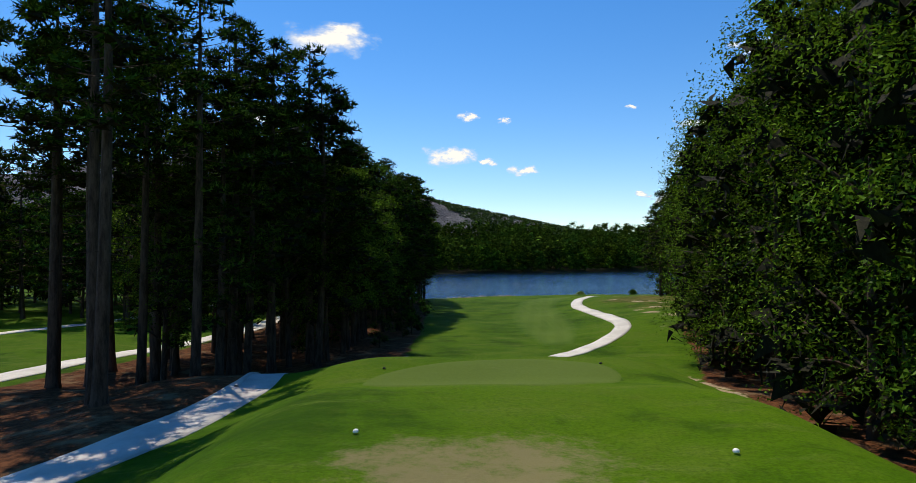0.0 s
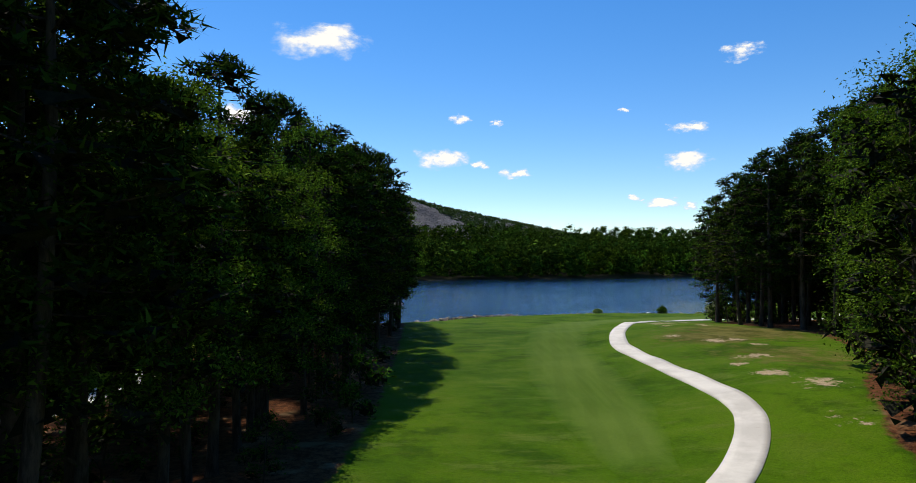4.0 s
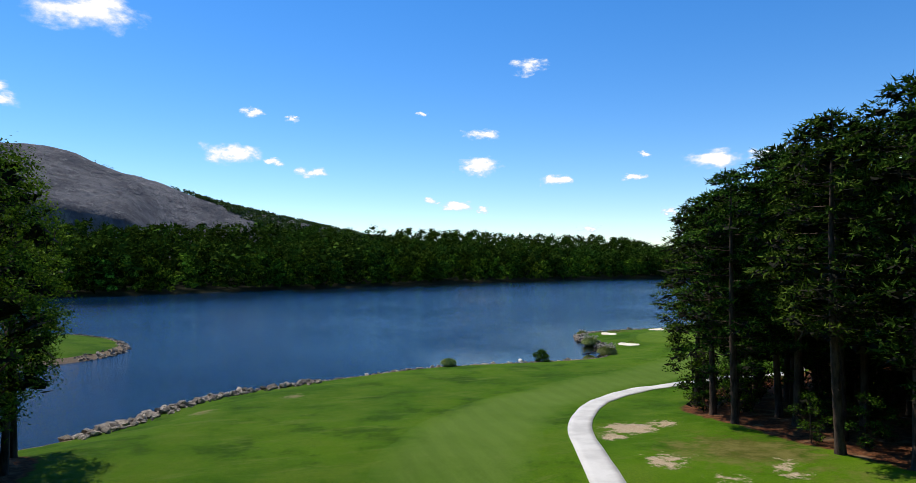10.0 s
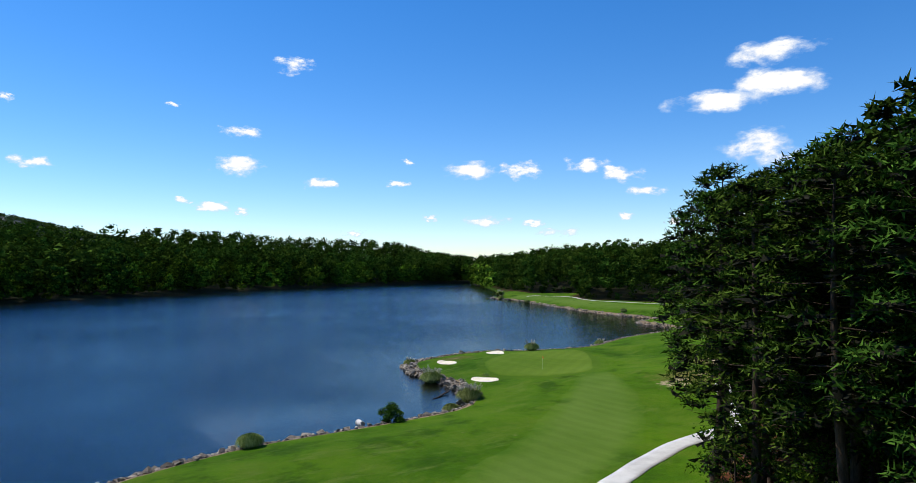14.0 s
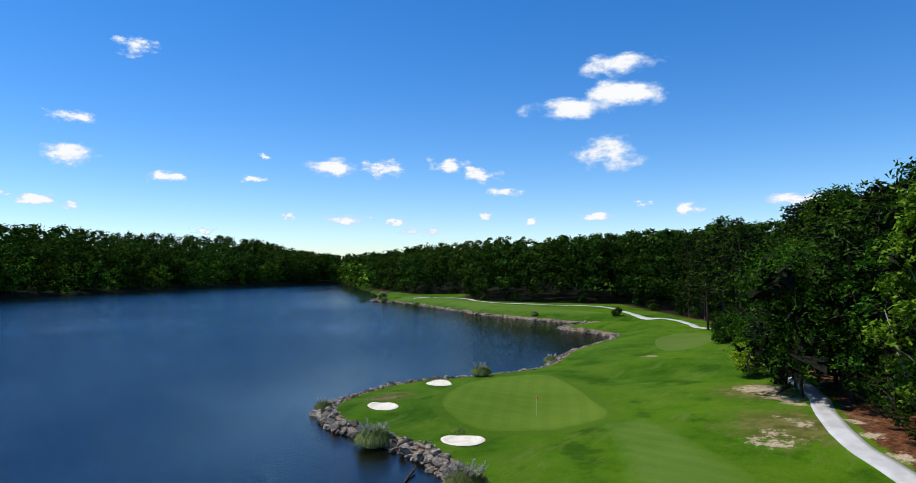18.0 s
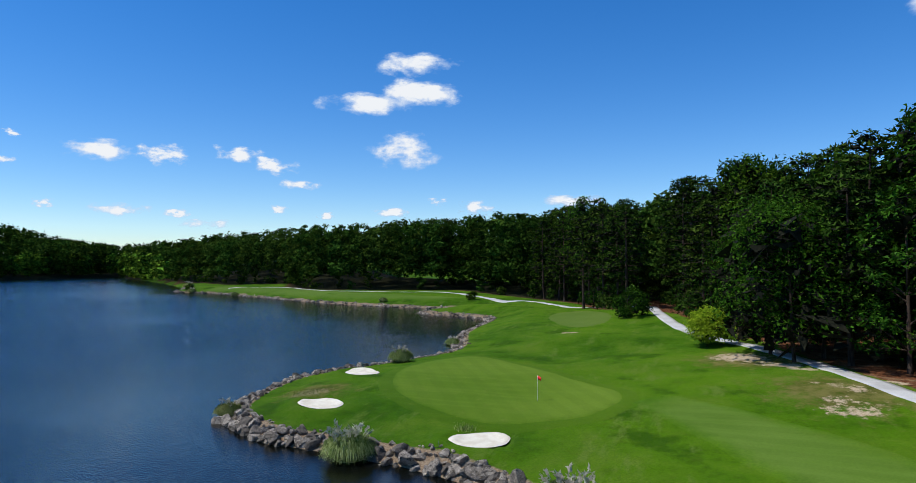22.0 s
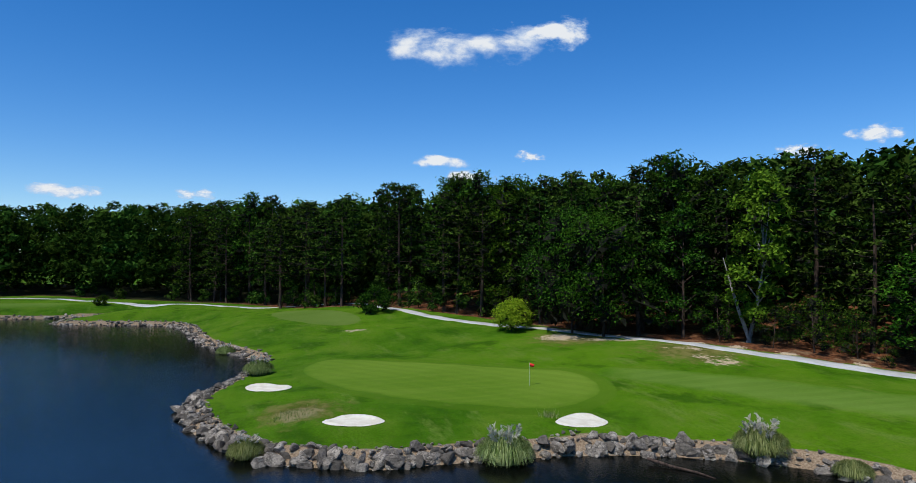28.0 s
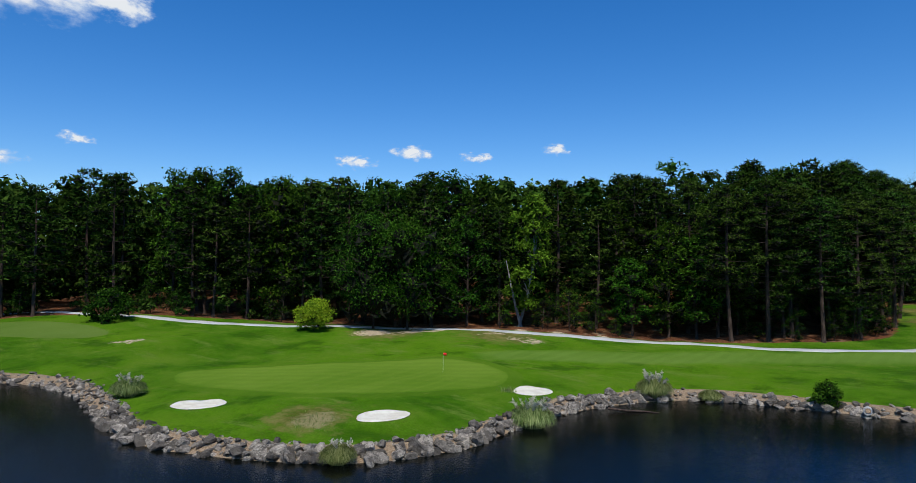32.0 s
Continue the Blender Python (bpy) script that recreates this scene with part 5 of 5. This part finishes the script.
def weeds(name, label, cx, cy, spread, count, tall):
    """Loose long grass blades."""
    x, y = cx + weed_r.normal(size=count) * spread, cy + weed_r.normal(size=count) * spread
    base = np.stack([x, y, height(x, y)], 1)
    way = weed_r.normal(size=(count, 3)) * 0.25 + (0, 0, 1)
    side = np.cross(way, weed_r.normal(size=(count, 3)))
    side *= 0.018 / (np.linalg.norm(side, axis=1, keepdims=True) + 1e-9)
    h = tall * weed_r.uniform(0.5, 1.2, (count, 1))
    v = np.stack([base - side, base + side, base + way * h], 1).reshape(-1, 3)
    tagged(linked(name, v, np.arange(count * 3).reshape(-1, 3), MAT_REED), label, "grass", kind="stuff")


weeds("long_grass", "tufts of long dry grass on the sand's rim", 102.9, 249.0, 0.35, 160, 0.35)
weeds("long_grass", "pale dry grass on the worn bank", 110.2, 266.6, 0.9, 500, 0.16)
weeds("long_grass", "tufts of grass between the bank rocks", 90.8, 241.0, 0.8, 240, 0.4)


# ---- mountain ----
def granite_material():
    k = Nodes("dome_granite")
    n1, n2, n3 = k.noise(0.006, 7, 0.65), k.noise(0.03, 8, 0.7, stretch=(1, 1, 0.35)), k.noise(0.02, 6, 0.65, stretch=(1.6, 1.6, 0.18))
    c = k.mix(k.ramp(n1, 0.35, 0.65), (0.07, 0.073, 0.085), (0.175, 0.17, 0.178))
    c = k.mix(k.ramp(n3, 0.5, 0.66, 0, 0.75), c, (0.07, 0.07, 0.08))
    c = k.mix(k.ramp(n2, 0.54, 0.7, 0, 0.6), c, (0.33, 0.32, 0.31))
    return k.principled(c, 0.9, k.bump(k.math("ADD", n2, n3), 1.0, 36.0), 0.15)


MAT_GRANITE = granite_material()
MOUNTAIN = 2700.0


def dome(az, depth):
    """Height of the mountain at a heading and a distance behind its foot."""
    top = np.interp(az, [-60, -45, -30, -20, -12.6, -10.7, -8.9, -5, -2.9, -0.7, 3.7, 8.5, 10.4, 16, 24], [60, 190, 374, 435, 413, 385, 355, 296, 264, 237, 192, 143, 123, 92, 50])
    cliff = 0.42 * ease(-4.5, -8.5, az)
    return top * ((1 - cliff) * ease(0, 1, depth) ** 0.75 + cliff * ease(0.0, 0.07, depth))


ma, md = np.linspace(-60, 24, 170), np.linspace(0, 1, 36)
A, Dp = (a.ravel() for a in np.meshgrid(ma, md, indexing="ij"))
far_r = MOUNTAIN * (0.8 + 0.22 * Dp)
bumps = np.array([noise.noise(Vector((a * 0.25, d * 3, 0))) * 14 + noise.noise(Vector((a * 0.9, d * 9, 4))) * 5 for a, d in zip(A, Dp)])
MZ = dome(A, Dp) * (1 + 0.0 * Dp) + bumps * ease(0, 0.3, Dp) * ease(24, 8, A)
mountain = linked("mountain", np.stack([27 + far_r * np.sin(np.radians(A)), 100 + far_r * np.cos(np.radians(A)), MZ], 1), sheet_faces(len(ma), len(md)), MAT_GRANITE, smooth=True)
tagged(mountain, "bare grey granite dome with streaked slopes", "mountain", kind="structure")
hill_r = random.Random(9)
spots = []
while len(spots) < 4200:
    a, d = hill_r.uniform(-16, 23), hill_r.uniform(0.0, 1.0)
    wooded = a > 1.2 + hill_r.uniform(-0.5, 0.5) or a > -5.2 and d > 1.0 - 0.06 * (a + 5.2) + hill_r.uniform(-0.03, 0.03) or d < (0.12 if a > -4 else 0.02)
    small = not wooded and d > 0.97 and hill_r.random() < 0.3 + 0.3 * math.sin(a * 3)
    wooded = wooded or small
    if not wooded:
        continue
    r = MOUNTAIN * (0.8 + 0.22 * d)
    spots.append((27 + r * math.sin(radians(a)), 100 + r * math.cos(radians(a)), float(dome(a, d)) - 3, *((hill_r.uniform(7, 10), hill_r.uniform(4, 7)) if small else (hill_r.uniform(13, 18), hill_r.uniform(6, 9))), 0))


def hill_wood(spots):
    rng = np.random.default_rng(90)
    vs, fs, o = [], [], 0
    for x, y, z, tall, wide, _ in spots:
        d = rng.normal(size=(9, 3))
        d /= np.linalg.norm(d, axis=1, keepdims=True)
        c = np.array([x, y, z + tall * 0.5]) + d * np.array([wide, wide, tall * 0.4])
        v, f = leaves(rng, c, d, 1, 1.0, 0.34 * tall)
        vs.append(v), fs.append(f + o)
        o += len(v)
    return tagged(linked("hill_forest", np.concatenate(vs), np.concatenate(fs), MAT_HILL_HAZE), "dark forest on the mountain's flank", "forest", kind="stuff")


hill_wood(spots)

# ---- clouds: heading, height, width and thickness in degrees ----
CLOUDS = [
    (-12.6, 18.7, 8.2, 3.0), (0.4, 12.6, 2.1, 0.9), (3.8, 12.3, 1.2, 0.6), (-1.3, 9.0, 4.8, 1.7), (2.2, 8.6, 1.8, 0.7), (5.4, 7.8, 2.8, 0.9),
    (15.1, 13.1, 1.1, 0.4), (24.7, 17.0, 3.0, 1.4), (20.6, 11.3, 3.2, 1.0), (20.2, 8.5, 4.0, 1.6), (18.1, 5.0, 2.8, 0.9), (16.0, 5.5, 1.5, 0.6),
    (20.6, 4.7, 1.5, 0.6), (27.1, 7.3, 2.8, 1.0), (-18.6, 12.1, 4.3, 1.9), (65.8, 16.9, 6.6, 2.0), (61.0, 13.7, 7.5, 1.6), (66.4, 14.5, 7.0, 2.3), (40.3, 8.6, 5.4, 1.5),
    (44.8, 8.5, 3.4, 1.8), (50.7, 8.9, 3.5, 1.2), (53.5, 8.0, 3.4, 1.5), (34.7, 9.3, 1.1, 0.6), (33.8, 7.4, 2.1, 0.6), (41.5, 4.1, 4.3, 0.9),
]
CLOUDS_EAST = [
    (45.8, 3.9, 2.0, 0.7), (29.9, 3.0, 2.1, 0.5), (36.7, 4.4, 1.3, 0.6), (64.6, 9.6, 6.6, 2.8), (78.6, 5.4, 4.3, 0.9), (70.7, 4.7, 3.0, 1.2),
    (55.6, 6.6, 3.4, 0.7), (53.8, 4.5, 1.5, 0.7), (57.7, 4.0, 1.5, 0.6), (63.1, 4.3, 3.1, 0.8), (67.3, 5.3, 1.5, 0.6), (47.7, 3.1, 3.6, 0.8),
    (111.6, 18.4, 11.6, 3.2), (118.9, 19.6, 6.0, 2.5), (108.7, 8.9, 5.2, 1.1), (111.6, 7.6, 4.6, 1.3), (117.0, 9.4, 2.3, 0.9), (79.1, 5.3, 4.6, 0.9), (88.2, 5.5, 3.1, 1.0),
    (138.3, 9.0, 2.3, 0.8), (143.5, 9.9, 3.1, 1.1), (139.5, 8.8, 2.5, 1.0), (144.4, 9.6, 2.8, 1.0), (149.8, 9.4, 2.6, 0.9), (156.9, 10.1, 2.3, 1.0),
]


def cloud(az, el, wide, thick):
    """A cloud some four kilometres off; its sheet bulges towards the ground, thick in the middle."""
    r = 4200.0
    nx_, nz_ = 24, 14
    u, v = np.linspace(-1, 1, nx_), np.linspace(-1, 1, nz_)
    U, V = (a.ravel() for a in np.meshgrid(u, v, indexing="ij"))
    half = r * radians(wide) * 0.5 * 1.35
    tall = r * radians(thick) * 0.5 * 1.5
    q = np.hypot(U, np.where(V < 0, V * 1.25, V))
    lump = 0.35 * np.sin(U * 4.1 + az) + 0.25 * np.sin(U * 7.7 + el * 3)
    cover = np.clip(1.1 - q * 1.25 + lump * 0.55 * (V + 0.4), -0.6, 1)
    cover = np.minimum(cover, (1 - np.maximum(np.abs(U), np.abs(V))) * 3 - 0.55)
    k = half / 1.0
    ob = linked("cloud", np.stack([U, -0.25 * np.clip(1 - q, 0, 1), V * tall / k], 1), sheet_faces(nx_, nz_), MAT_CLOUD, smooth=True)
    give(ob, "cover", cover)
    x, y = 60 + r * math.sin(radians(az)) * math.cos(radians(el)), 180 + r * math.cos(radians(az)) * math.cos(radians(el))
    ob.matrix_basis = pose(x, y, 14 + r * math.sin(radians(el)), 0, 0, -az) @ Matrix.Diagonal((k, k, k, 1))
    ob.visible_shadow = False
    return tagged(ob, "small white fair-weather cloud with ragged edges", "cloud", "clouds in the blue sky")


for row in CLOUDS + CLOUDS_EAST:
    cloud(*row)
